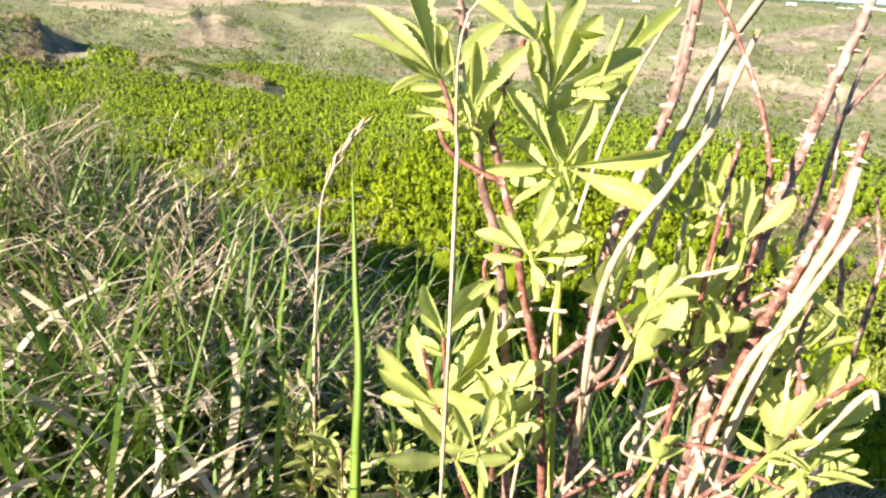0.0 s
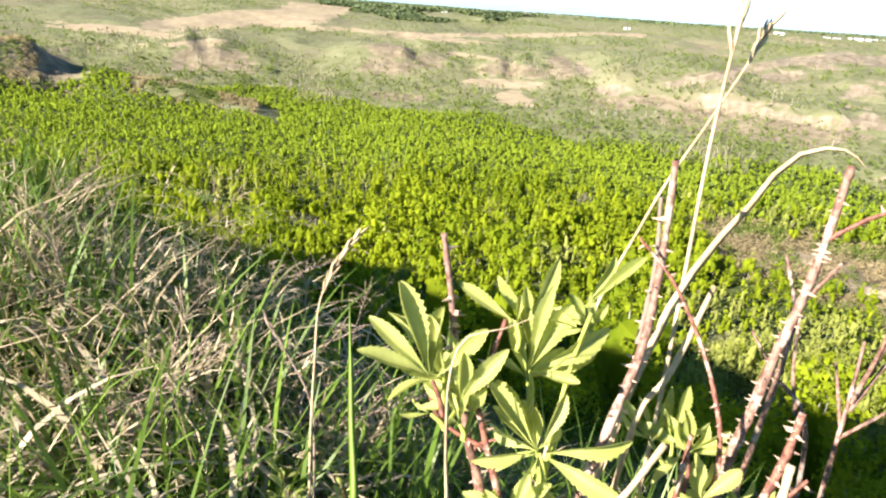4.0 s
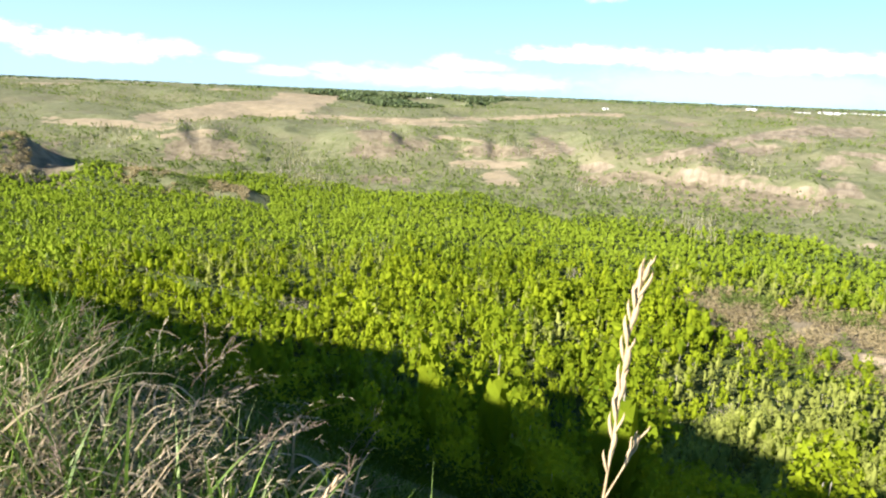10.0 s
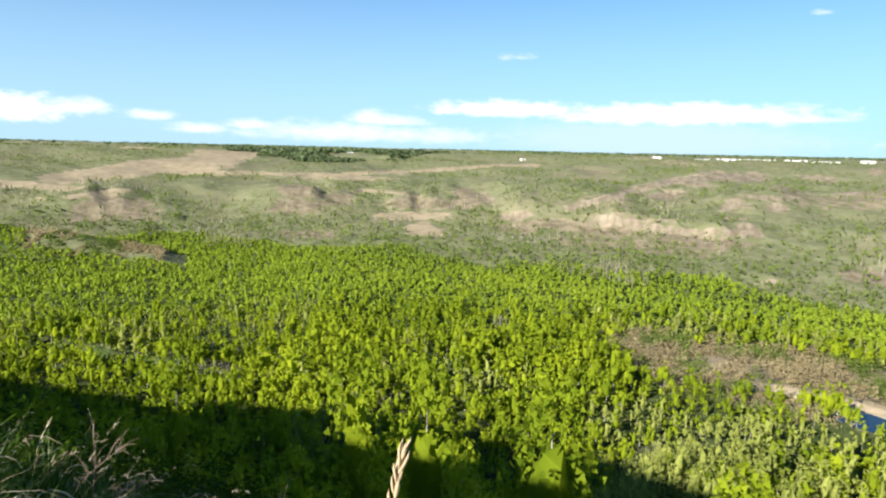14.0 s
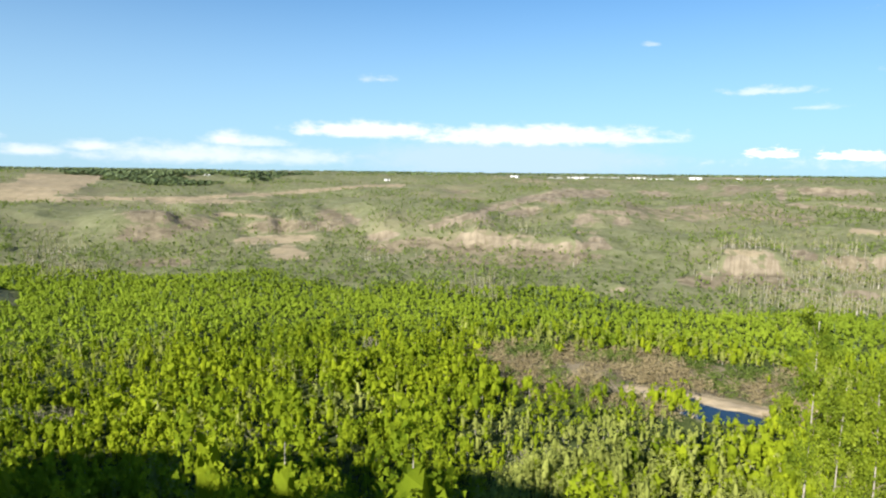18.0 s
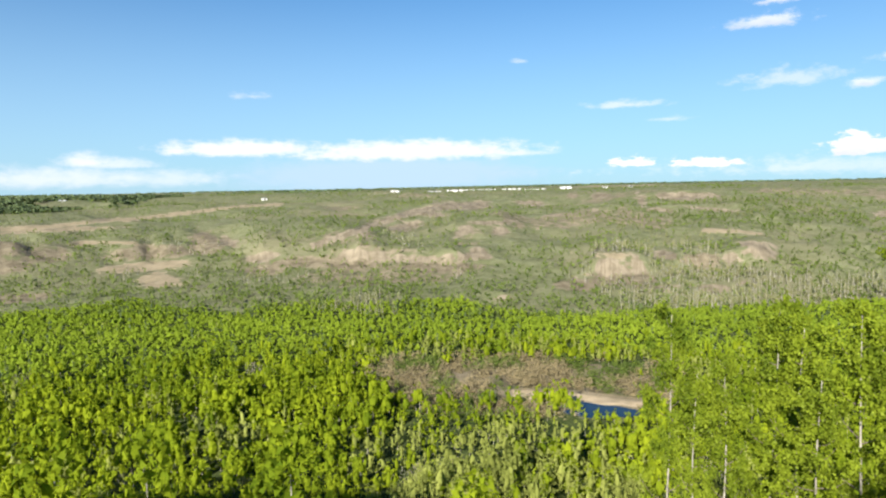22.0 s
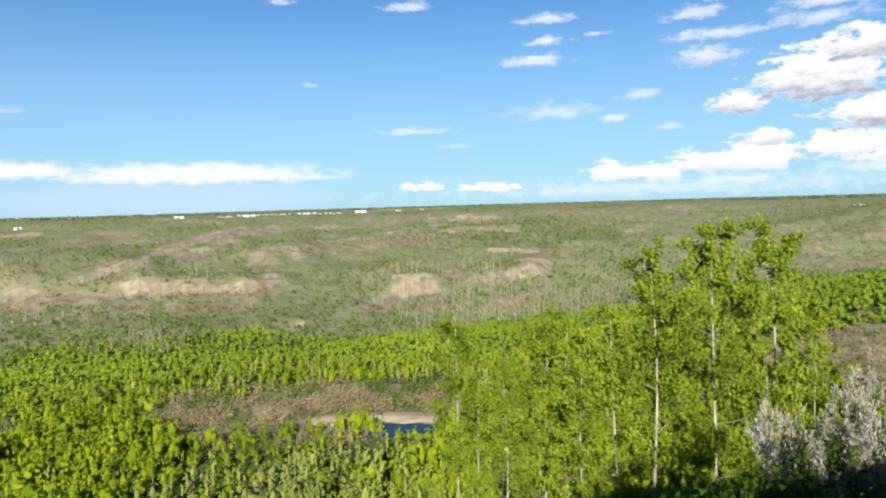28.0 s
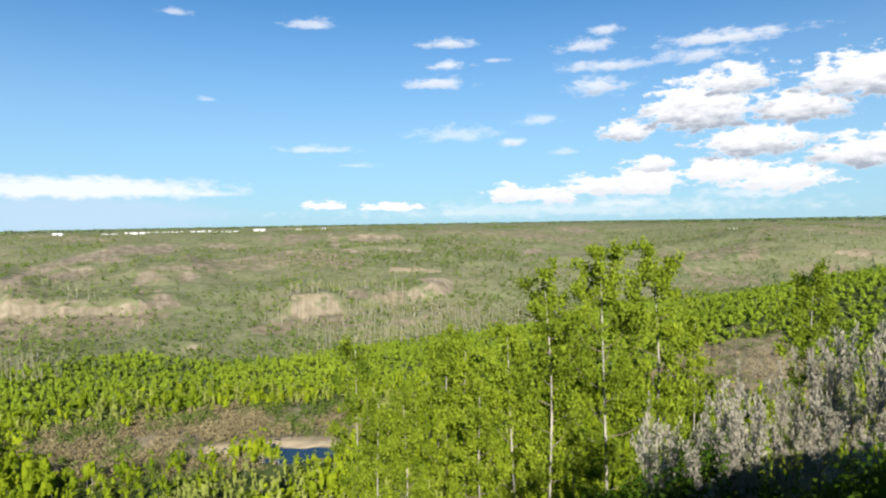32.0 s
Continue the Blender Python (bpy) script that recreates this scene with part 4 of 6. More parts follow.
def tube(points, r0, r1, n=14, sides=7, knobs=0.0, g=None):
    """A round stem along a smooth line from radius r0 at the first point to r1 at the last."""
    line = spline(points, n)
    way = np.gradient(line, axis=0)
    way /= np.linalg.norm(way, axis=1)[:, None] + 1e-12
    ref = np.array([0.31, 0.87, 0.38])
    u = np.cross(way, ref)
    u /= np.linalg.norm(u, axis=1)[:, None] + 1e-12
    v = np.cross(way, u)
    rad = np.linspace(r0, r1, n)
    if knobs:
        rad = rad * (1 + knobs * (g or rng).uniform(-1, 1, n))
    ang = np.arange(sides) * 2 * np.pi / sides
    ring = u[:, None] * np.cos(ang)[None, :, None] + v[:, None] * np.sin(ang)[None, :, None]
    verts = (line[:, None] + ring * rad[:, None, None]).reshape(-1, 3)
    i, j = np.meshgrid(np.arange(n - 1), np.arange(sides), indexing="ij")
    j2 = (j + 1) % sides
    faces = np.stack([i * sides + j, i * sides + j2, (i + 1) * sides + j2, (i + 1) * sides + j], -1).reshape(-1, 4)
    for end, k in ((0, 0), (n - 1, (n - 1) * sides)):
        verts = np.vstack([verts, line[end]])
        tip = len(verts) - 1
        ring_faces = [(k + s, k + (s + 1) % sides, tip, tip) for s in range(sides)]
        faces = np.vstack([faces, np.array(ring_faces)])
    return verts, faces


def mesh_of(verts, faces, name, mat, smooth_faces=True):
    """Mesh data from arrays; faces whose last two corners agree become triangles."""
    me = bpy.data.meshes.new(name)
    me.from_pydata([tuple(map(float, v)) for v in verts], [], [tuple(int(i) for i in dict.fromkeys(f)) for f in faces])
    me.materials.append(mat)
    me.polygons.foreach_set("use_smooth", [smooth_faces] * len(me.polygons))
    me.update()
    return me


def piece(name, me, parent, m=None, label=""):
    ob = new(name, me)
    ob.parent = parent
    if m is not None:
        ob.matrix_basis = m
    if label:
        ob["label"] = label
    return ob


def from_eye(points):
    """Places told from the first eye, in metres, as places in the world."""
    return [(p[0], p[1], p[2] + FLOOR) for p in points]


def facing(origin, along, side, scale=1.0):
    """A pose whose y axis runs along, and whose z axis is near side."""
    y = Vector(along).normalized()
    x = y.cross(Vector(side)).normalized()
    z = x.cross(y)
    m = Matrix((x, y, z)).transposed().to_4x4()
    return Matrix.Translation(origin) @ m @ Matrix.Scale(scale, 4)


def ribbons(x, y, length, width, lean, droop, heading, base=None, segs=5, curl=None):
    """Grass blades as bent ribbons, all at once; every blade its own island."""
    n = len(x)
    z = height(x, y) - 0.01 if base is None else base
    s = np.linspace(0, 1, segs)
    tilt = lean[:, None] + droop[:, None] * s[None] ** 1.4
    dl = length[:, None] / (segs - 1)
    out_ = np.cumsum(np.sin(tilt) * dl, 1) - np.sin(tilt[:, :1]) * dl
    up_ = np.cumsum(np.cos(tilt) * dl, 1) - np.cos(tilt[:, :1]) * dl
    hd = heading[:, None] + (curl[:, None] * s[None] if curl is not None else 0)
    cx, cy = np.sin(hd), np.cos(hd)
    px, py, pz = x[:, None] + out_ * cx, y[:, None] + out_ * cy, z[:, None] + up_
    w = width[:, None] * np.clip(1.15 - s[None] ** 2.2 * 1.13, 0.02, 1) * 0.5
    face = heading[:, None] + rng.uniform(-0.9, 0.9, (n, 1)) + np.pi / 2
    lx, ly = np.sin(face) * w, np.cos(face) * w
    verts = np.stack([np.stack([px - lx, py - ly, pz], -1), np.stack([px + lx, py + ly, pz + 0.15 * w], -1)], 2).reshape(-1, 3)
    k = np.arange(segs - 1) * 2
    quad = np.stack([k, k + 1, k + 3, k + 2], -1)
    faces = (quad[None] + (np.arange(n) * segs * 2)[:, None, None]).reshape(-1, 4)
    return verts, faces


# ---------------------------------------------------------------- near plants: materials
DEAD_GRASS = leafy("dead_grass", (0.11, 0.086, 0.052), (0.54, 0.455, 0.30), 0.2, 3.0, 0.7, 0.2, 0.7)
PALE_BLADE = leafy("pale_dry_blade", (0.30, 0.245, 0.15), (0.64, 0.56, 0.40), 0.25, 6.0, 0.6, 0.25, 0.6)
GREEN_GRASS = leafy("green_grass", (0.035, 0.085, 0.010), (0.15, 0.25, 0.035), 0.3, 3.0, 0.45, 0.35, 0.65)
BLADE_GREEN = leafy("green_blade", (0.13, 0.24, 0.03), (0.27, 0.40, 0.07), 0.35, 25.0, 0.45, 0.35, 0.2)
GREY_WEED = leafy("grey_weed", (0.16, 0.115, 0.085), (0.40, 0.32, 0.25), 0.1, 2.0, 0.8, 0.2, 0.7)
ROSE_LEAF = leafy("rose_leaf", (0.20, 0.27, 0.045), (0.57, 0.61, 0.22), 0.40, 60.0, 0.5, 0.3, 0.5)


def add_veins(m):
    """Side veins that slant from a leaflet's midrib, and a dimpled skin."""
    t = m.node_tree
    p = t.nodes["Principled BSDF"]
    at = node(t, "ShaderNodeSeparateXYZ", i0=t.nodes.new("ShaderNodeTexCoord").outputs["Object"]).outputs
    slant = mathn(t, "SUBTRACT", at[1], mathn(t, "MULTIPLY", mathn(t, "ABSOLUTE", at[0]), 1.1))
    wave = mathn(t, "ABSOLUTE", mathn(t, "SINE", mathn(t, "MULTIPLY", slant, 26.0)))
    rib = smooth(t, mathn(t, "ABSOLUTE", at[0]), 0.0, 0.03)
    bump(t, p, mathn(t, "MULTIPLY", mathn(t, "POWER", wave, 0.4), rib), 0.08, 0.0006)


add_veins(ROSE_LEAF)
STRAW_STEM = grainy("straw_stem", (0.30, 0.21, 0.11), (0.60, 0.49, 0.32), 30.0, 260.0, 0.6, 0.25, 0.0006, 0.35)


def blotched(name, dark, mid_tone, pale, scale, share):
    """Bark with pale peeling blotches on a darker skin."""
    m, t, p = material(name, 0.6, 0.35)
    pos = where(t)
    blot, fine = noise_node(t, scale, 4, 0.65, pos), noise_node(t, scale * 5, 3, 0.6, pos)
    c = mixc(t, smooth(t, fine, 0.35, 0.65), dark, mid_tone)
    c = mixc(t, smooth(t, blot, share, share + 0.09), c, pale)
    t.links.new(c, p.inputs["Base Color"])
    bump(t, p, mathn(t, "ADD", blot, fine), 0.5, 0.001)
    return m


ROSE_BARK = blotched("rose_bark", (0.10, 0.038, 0.026), (0.27, 0.115, 0.078), (0.43, 0.31, 0.25), 75.0, 0.55)
ROSE_GREY = blotched("old_rose_bark", (0.12, 0.062, 0.045), (0.28, 0.175, 0.132), (0.44, 0.335, 0.27), 60.0, 0.54)
PRICKLE = grainy("pale_prickle", (0.34, 0.21, 0.15), (0.62, 0.48, 0.37), 80.0, 400.0, 0.5, 0.2, 0.0004, 0.4)
GREEN_STEM = grainy("green_stem", (0.22, 0.28, 0.05), (0.42, 0.46, 0.10), 40.0, 200.0, 0.5, 0.2, 0.0005, 0.35)


# ---------------------------------------------------------------- the hillside's grass
def build_grass():
    def patch_of(n, rmin, rmax, a0, a1):
        r = rmin + (rmax - rmin) * rng.random(n) ** 0.8
        a = np.radians(rng.uniform(a0, a1, n))
        x, y = r * np.sin(a), r * np.cos(a)
        d = lay(x, y)[2]
        return x, y, d, r

    # thick thatch of dead grass with green shoots up the left of the brow
    for name, n, rmin, rmax, a0, a1, mat, lo, hi, wide, label in (
            ("dead_grass", 7600, 0.45, 3.9, -85, -20, DEAD_GRASS, 0.10, 0.36, 0.0054, "tangled dry grass, pale brown, on the brow of the hill"),
            ("dead_grass", 3000, 0.5, 2.0, -28, 100, DEAD_GRASS, 0.05, 0.16, 0.005, "short dry grass on the brow of the hill"),
            ("green_grass", 15000, 0.45, 3.9, -85, -16, GREEN_GRASS, 0.10, 0.32, 0.0050, "fresh green grass shooting through the dry thatch"),
            ("green_grass", 2400, 0.5, 2.2, -28, 100, GREEN_GRASS, 0.05, 0.17, 0.005, "fresh green grass on the brow of the hill"),
            ("dead_grass", 3200, 0.5, 5.0, 88, 285, DEAD_GRASS, 0.06, 0.20, 0.007, "short dry grass on top of the hill"),
            ("green_grass", 3200, 0.5, 5.0, 88, 285, GREEN_GRASS, 0.05, 0.18, 0.007, "short green grass on top of the hill"),
            ("pale_grass", 1100, 0.8, 3.4, -80, -42, PALE_BLADE, 0.14, 0.36, 0.0036, "pale bleached grass standing in the thatch"),
            # dark layer that puts the shade between the blades into colour
            ("shade_gap_herbage", 7000, 0.42, 3.0, -85, -16, SHADE_LEAF, 0.03, 0.10, 0.009, "low herbage under the dry grass, darkened for the shaded gaps"),
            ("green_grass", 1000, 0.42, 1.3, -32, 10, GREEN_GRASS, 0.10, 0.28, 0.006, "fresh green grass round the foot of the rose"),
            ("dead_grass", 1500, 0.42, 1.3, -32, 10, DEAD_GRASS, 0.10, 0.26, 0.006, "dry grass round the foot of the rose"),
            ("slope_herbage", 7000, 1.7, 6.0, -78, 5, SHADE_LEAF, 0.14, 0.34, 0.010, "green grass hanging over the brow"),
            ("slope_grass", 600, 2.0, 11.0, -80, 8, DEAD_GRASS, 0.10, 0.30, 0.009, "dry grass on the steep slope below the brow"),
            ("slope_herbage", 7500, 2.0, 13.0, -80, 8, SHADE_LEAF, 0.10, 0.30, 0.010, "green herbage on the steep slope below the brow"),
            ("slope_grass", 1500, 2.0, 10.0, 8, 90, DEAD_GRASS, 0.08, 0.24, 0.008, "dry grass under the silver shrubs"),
            ("slope_herbage", 5000, 2.0, 10.0, 8, 90, SHADE_LEAF, 0.08, 0.24, 0.009, "green herbage under the silver shrubs, darkened for shade")):
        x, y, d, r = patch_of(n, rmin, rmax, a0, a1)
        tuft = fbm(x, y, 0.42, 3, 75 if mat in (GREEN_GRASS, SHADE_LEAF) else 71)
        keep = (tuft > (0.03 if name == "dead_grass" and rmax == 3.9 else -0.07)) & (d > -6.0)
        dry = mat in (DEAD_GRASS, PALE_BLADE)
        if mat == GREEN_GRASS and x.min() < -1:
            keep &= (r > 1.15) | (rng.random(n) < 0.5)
        if dry:  # the dead thatch thins out to the north, to darken the shaded green brow
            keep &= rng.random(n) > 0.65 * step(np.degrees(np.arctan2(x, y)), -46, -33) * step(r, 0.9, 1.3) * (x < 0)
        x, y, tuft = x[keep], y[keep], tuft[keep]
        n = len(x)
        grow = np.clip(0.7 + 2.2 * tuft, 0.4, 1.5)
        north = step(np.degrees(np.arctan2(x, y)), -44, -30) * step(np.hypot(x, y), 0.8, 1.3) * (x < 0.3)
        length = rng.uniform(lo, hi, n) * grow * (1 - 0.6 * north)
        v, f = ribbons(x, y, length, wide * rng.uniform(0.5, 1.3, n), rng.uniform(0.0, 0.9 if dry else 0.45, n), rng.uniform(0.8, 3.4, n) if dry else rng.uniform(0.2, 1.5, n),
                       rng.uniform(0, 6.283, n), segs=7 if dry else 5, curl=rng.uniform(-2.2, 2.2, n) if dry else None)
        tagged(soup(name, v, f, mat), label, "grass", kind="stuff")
    # broad dry blades curling over close by
    n = 480
    r, a = 0.46 + 1.7 * rng.random(n) ** 1.7, np.radians(rng.uniform(-72, -27, n))
    v, f = ribbons(r * np.sin(a), r * np.cos(a), rng.uniform(0.16, 0.40, n), rng.uniform(0.005, 0.011, n), rng.uniform(0.1, 0.8, n), rng.uniform(1.2, 3.2, n), rng.uniform(0, 6.283, n), segs=9, curl=rng.uniform(-1.2, 1.2, n))
    tagged(soup("curled_dry_grass", v, f, PALE_BLADE), "broad dry grass blades curling over on the brow", "grass", kind="stuff")
    # seed heads: a thin stalk nodding over, with husks along its upper part
    n, husks = 300, 11
    r, a = 0.6 + 2.4 * rng.random(n), np.radians(rng.uniform(-78, -34, n))
    x, y, long_, lean, droop, head = r * np.sin(a), r * np.cos(a), rng.uniform(0.20, 0.40, n), rng.uniform(0.0, 0.5, n), rng.uniform(0.5, 1.9, n), rng.uniform(0.4, 3.4, n)
    foot = height(x, y) - 0.01
    v, f = ribbons(x, y, long_, np.full(n, 0.0020), lean, droop, head, foot, 9)
    tagged(soup("seed_stalks", v, f, DEAD_GRASS), "thin dry grass stalks nodding over on the brow", "grass", kind="stuff")
    s_ = np.linspace(0, 1, 40)
    tilt = lean[:, None] + droop[:, None] * s_ ** 1.4
    out_, up_ = np.cumsum(np.sin(tilt), 1) * long_[:, None] / 40, np.cumsum(np.cos(tilt), 1) * long_[:, None] / 40
    at = rng.integers(24, 40, (n, husks))
    own = np.repeat(np.arange(n), husks)
    at = at.ravel()
    v, f = ribbons(x[own] + np.sin(head[own]) * out_[own, at], y[own] + np.cos(head[own]) * out_[own, at], rng.uniform(0.014, 0.034, n * husks), rng.uniform(0.0018, 0.0040, n * husks),
                   tilt[own, at] + rng.uniform(-0.5, 0.5, n * husks), rng.uniform(-0.4, 0.9, n * husks), head[own] + rng.uniform(-0.7, 0.7, n * husks), foot[own] + up_[own, at], 3)
    tagged(soup("seed_heads", v, f, PALE_BLADE), "pale dry grass seed heads on thin stalks", "grass", kind="stuff")
    n = 200
    r, a = rng.uniform(0.48, 1.3, n), np.radians(rng.uniform(-66, -18, n))
    v, f = ribbons(r * np.sin(a), r * np.cos(a), rng.uniform(0.18, 0.36, n), rng.uniform(0.005, 0.009, n), rng.uniform(0.0, 0.35, n), rng.uniform(0.1, 0.9, n), rng.uniform(0, 6.283, n), segs=8)
    tagged(soup("broad_green_grass", v, f, GREEN_GRASS), "broad green grass blades standing in the dry thatch", "grass", kind="stuff")


build_grass()


def build_weeds():
    """Dead branching weeds standing in the grass: each a stalk with forked side twigs."""
    g = np.random.default_rng(21)
    for k in range(26):
        r, a = g.uniform(0.75, 2.7), radians(g.uniform(-64, -27))
        x, y = r * math.sin(a), r * math.cos(a)
        z = float(height(x, y))
        h = g.uniform(0.24, 0.46)
        lean = Vector((g.uniform(-0.1, 1.3), g.uniform(-0.4, 0.4), 1)).normalized()
        base = Vector((x, y, z - 0.02))
        weed = new("dead_weed")
        weed.location = base
        tagged(weed, "dead grey-brown weed stalk with a fine spray of twigs", "weed", "dead weeds in the grass")
        mid = lean * h * 0.5 + Vector((g.uniform(-1, 1), g.uniform(-1, 1), 0)) * 0.03
        tip = lean * h + Vector((0.05 * g.random(), 0, -0.03 * g.random()))
        v, f = tube([(0, 0, 0), tuple(mid), tuple(tip)], 0.0017, 0.0006, 10, 5)
        piece("stalk", mesh_of(v, f, "stalk", GREY_WEED), weed)
        path = spline([(0, 0, 0), tuple(mid), tuple(tip)], 60)
        for j in range(int(g.integers(12, 20))):
            start = Vector(path[int(g.uniform(0.38, 0.98) * 59)])
            out_ = (lean * 0.9 + Vector((g.normal(), g.normal(), 0.3 * g.normal())) * 0.75).normalized() * g.uniform(0.025, 0.085)
            bend = start + out_ * 0.55 + Vector((0, 0, 0.006))
            end = start + out_ + Vector((0, 0, -0.012 * g.random()))
            v, f = tube([tuple(start), tuple(bend), tuple(end)], 0.0009, 0.0005, 5, 4)
            piece("twig", mesh_of(v, f, "twig", GREY_WEED), weed)


build_weeds()


def grass_head(name, line, label, r0, r1, spikelets, reach, size, mat=STRAW_STEM, seed=3):
    """A dry grass stalk with a head of spikelets over the last part of its line (first point: the tip)."""
    g = np.random.default_rng(seed)
    pts = from_eye(line)[::-1]
    base = Vector(pts[0])
    thing = new(name)
    thing.location = base
    tagged(thing, label, "grass stalk")
    rel = [tuple(Vector(p) - base) for p in pts]
    v, f = tube(rel, r0, r1, 26, 7, 0.05, g)
    piece("stem", mesh_of(v, f, "stem", mat), thing)
    path = spline(rel, 200)
    # one husk: a pointed boat
    hv, hf = tube([(0, 0, 0), (0.04, 0.35, 0.02), (0.02, 0.75, 0.05), (0, 1, 0)], 0.0, 0.0, 9, 6)
    prof = np.sin(np.pi * np.clip(np.linspace(0.02, 0.99, 9), 0, 1) ** 0.8) * 0.10
    line9 = spline([(0, 0, 0), (0.04, 0.35, 0.02), (0.02, 0.75, 0.05), (0, 1, 0)], 9)
    ring = [(line9[i] + prof[i] * np.array([math.cos(q), 0, math.sin(q) * 0.6])) for i in range(9) for q in np.arange(6) * math.pi / 3]
    hv[:54] = ring
    husk = mesh_of(hv, hf, "spikelet", mat)
    for k in range(spikelets):
        q = 1 - reach * (k + 0.5) / spikelets
        i = min(int(q * 199), 197)
        at = Vector(path[i])
        way = (Vector(path[i + 2]) - at).normalized()
        t = k * 2.4 + g.uniform(-0.4, 0.4)
        out_ = Vector((math.cos(t), math.sin(t) * 0.7, 0))
        piece("spikelet", husk, thing, facing(at, way + out_ * g.uniform(0.08, 0.36), out_ + Vector((0, 0, 0.01)), size * g.uniform(0.75, 1.25)))
    return thing


grass_head("brome_stalk", [(0.013, 0.420, 0.225), (0.008, 0.413, 0.186), (0.006, 0.404, 0.120), (0.003, 0.390, 0.045), (0.003, 0.352, -0.036), (0.003, 0.331, -0.10), (0.0, 0.315, -0.30), (0.0, 0.31, -0.56)],
           "dry straw-coloured brome stalk with a narrow seed head", 0.0015, 0.0006, 26, 0.36, 0.019)
grass_head("thin_brome_stalk", [(0.020, 0.428, 0.098), (0.015, 0.424, 0.081), (0.001, 0.414, 0.048), (-0.022, 0.390, -0.005), (-0.046, 0.332, -0.091), (-0.06, 0.30, -0.3), (-0.06, 0.29, -0.56)],
           "thin dry grass stalk with a few husks", 0.0012, 0.0005, 8, 0.2, 0.014, seed=5)
grass_head("fescue_stalk", [(-0.335, 0.625, -0.148), (-0.348, 0.598, -0.180), (-0.354, 0.575, -0.220), (-0.343, 0.548, -0.273), (-0.326, 0.513, -0.333), (-0.301, 0.470, -0.393), (-0.29, 0.45, -0.58)],
           "dry grass stalk with a drooping grey seed head", 0.0017, 0.0008, 22, 0.3, 0.018, STRAW_STEM, 7)
grass_head("side_stalk", [(-0.397, 0.538, -0.232), (-0.368, 0.536, -0.267), (-0.336, 0.527, -0.308), (-0.32, 0.51, -0.36), (-0.30, 0.47, -0.58)],
           "dry grass stalk leaning beside a taller one", 0.0014, 0.0006, 8, 0.25, 0.014, GREY_WEED, 9)


def blade(name, line, label, width, mat, fold=0.25):
    """One broad grass blade with a keel (first point: the tip)."""
    pts = from_eye(line)[::-1]
    base = Vector(pts[0])
    n = 16
    path = spline([tuple(Vector(p) - base) for p in pts], n)
    way = np.gradient(path, axis=0)
    side = np.cross(way, np.array([-0.3, 0.9, 0.2]))
    side /= np.linalg.norm(side, axis=1)[:, None] + 1e-9
    nrm = np.cross(side, way)
    nrm /= np.linalg.norm(nrm, axis=1)[:, None] + 1e-9
    s = np.linspace(0, 1, n)
    w = width * 0.5 * np.clip(1.0 - s ** 2.5, 0.02, 1) * np.clip(0.55 + s * 3, 0, 1)
    th = 0.0003
    rows = [path - side * w[:, None] + nrm * (w * fold)[:, None], path, path + side * w[:, None] + nrm * (w * fold)[:, None], path - nrm * th]
    verts = np.stack(rows, 1).reshape(-1, 3)
    faces = []
    for i in range(n - 1):
        a, b = i * 4, i * 4 + 4
        faces += [(a, a + 1, b + 1, b), (a + 1, a + 2, b + 2, b + 1), (a + 2, a + 3, b + 3, b + 2), (a + 3, a, b, b + 3)]
    thing = new(name, mesh_of(verts, faces, name, mat))
    thing.location = base
    return tagged(thing, label, "grass blade")


blade("tall_grass_blade", [(-0.250, 0.455, -0.130), (-0.235, 0.432, -0.182), (-0.219, 0.406, -0.227), (-0.198, 0.374, -0.274), (-0.185, 0.345, -0.36), (-0.18, 0.34, -0.57)],
      "tall bright green grass blade standing upright", 0.0085, BLADE_GREEN)
blade("arched_dry_blade", [(0.067, 0.345, 0.043), (0.060, 0.347, 0.049), (0.050, 0.348, 0.0495), (0.036, 0.349, 0.041), (0.025, 0.348, 0.018), (0.011, 0.343, -0.007), (-0.001, 0.335, -0.036), (-0.010, 0.321, -0.071), (-0.020, 0.293, -0.119), (-0.03, 0.28, -0.3), (-0.03, 0.28, -0.55)],
      "arched dry grass blade, pale and curled at its tip", 0.0052, STRAW_STEM)
blade("bent_dry_blade", [(-0.044, 0.207, 0.005), (-0.053, 0.203, 0.000), (-0.064, 0.198, -0.004), (-0.066, 0.191, -0.016), (-0.062, 0.181, -0.035), (-0.053, 0.161, -0.065), (-0.05, 0.16, -0.3), (-0.05, 0.16, -0.53)],
      "thin dry grass blade bent over among rose stems", 0.0012, STRAW_STEM)


# ---------------------------------------------------------------- the wild rose
def leaflet_mesh(name, seed):
    """A toothed leaflet one unit long, folded along its midrib and bent back a little."""
    g = np.random.default_rng(seed)
    n, cup, back, twist = 27, g.uniform(0.3, 1.0), g.uniform(-0.45, 0.35), g.uniform(-0.5, 0.5)
    verts, faces = [], []
    for i in range(n):
        s = i / (n - 1)
        tooth = 1.0 if s < 0.4 else (1.09 if i % 2 else 0.93)
        w = 0.150 * math.sin(math.pi * min(1, s * 0.95 + 0.02) ** 1.65) ** 0.85 * tooth * g.uniform(0.96, 1.04) + 0.006
        zb = back * s * s + 0.012 * math.sin(9 * s + twist * 6)
        verts += [(-w, s, zb + w * cup), (-w * 0.5, s + 0.02, zb + w * cup * 0.35), (0, s, zb - 0.012), (w * 0.5, s + 0.02, zb + w * cup * 0.35), (w, s, zb + w * cup)]
    for i in range(n - 1):
        for j in range(4):
            a, b = i * 5 + j, i * 5 + 5 + j
            faces.append((a, a + 1, b + 1, b))
    return mesh_of(verts, faces, name, ROSE_LEAF)


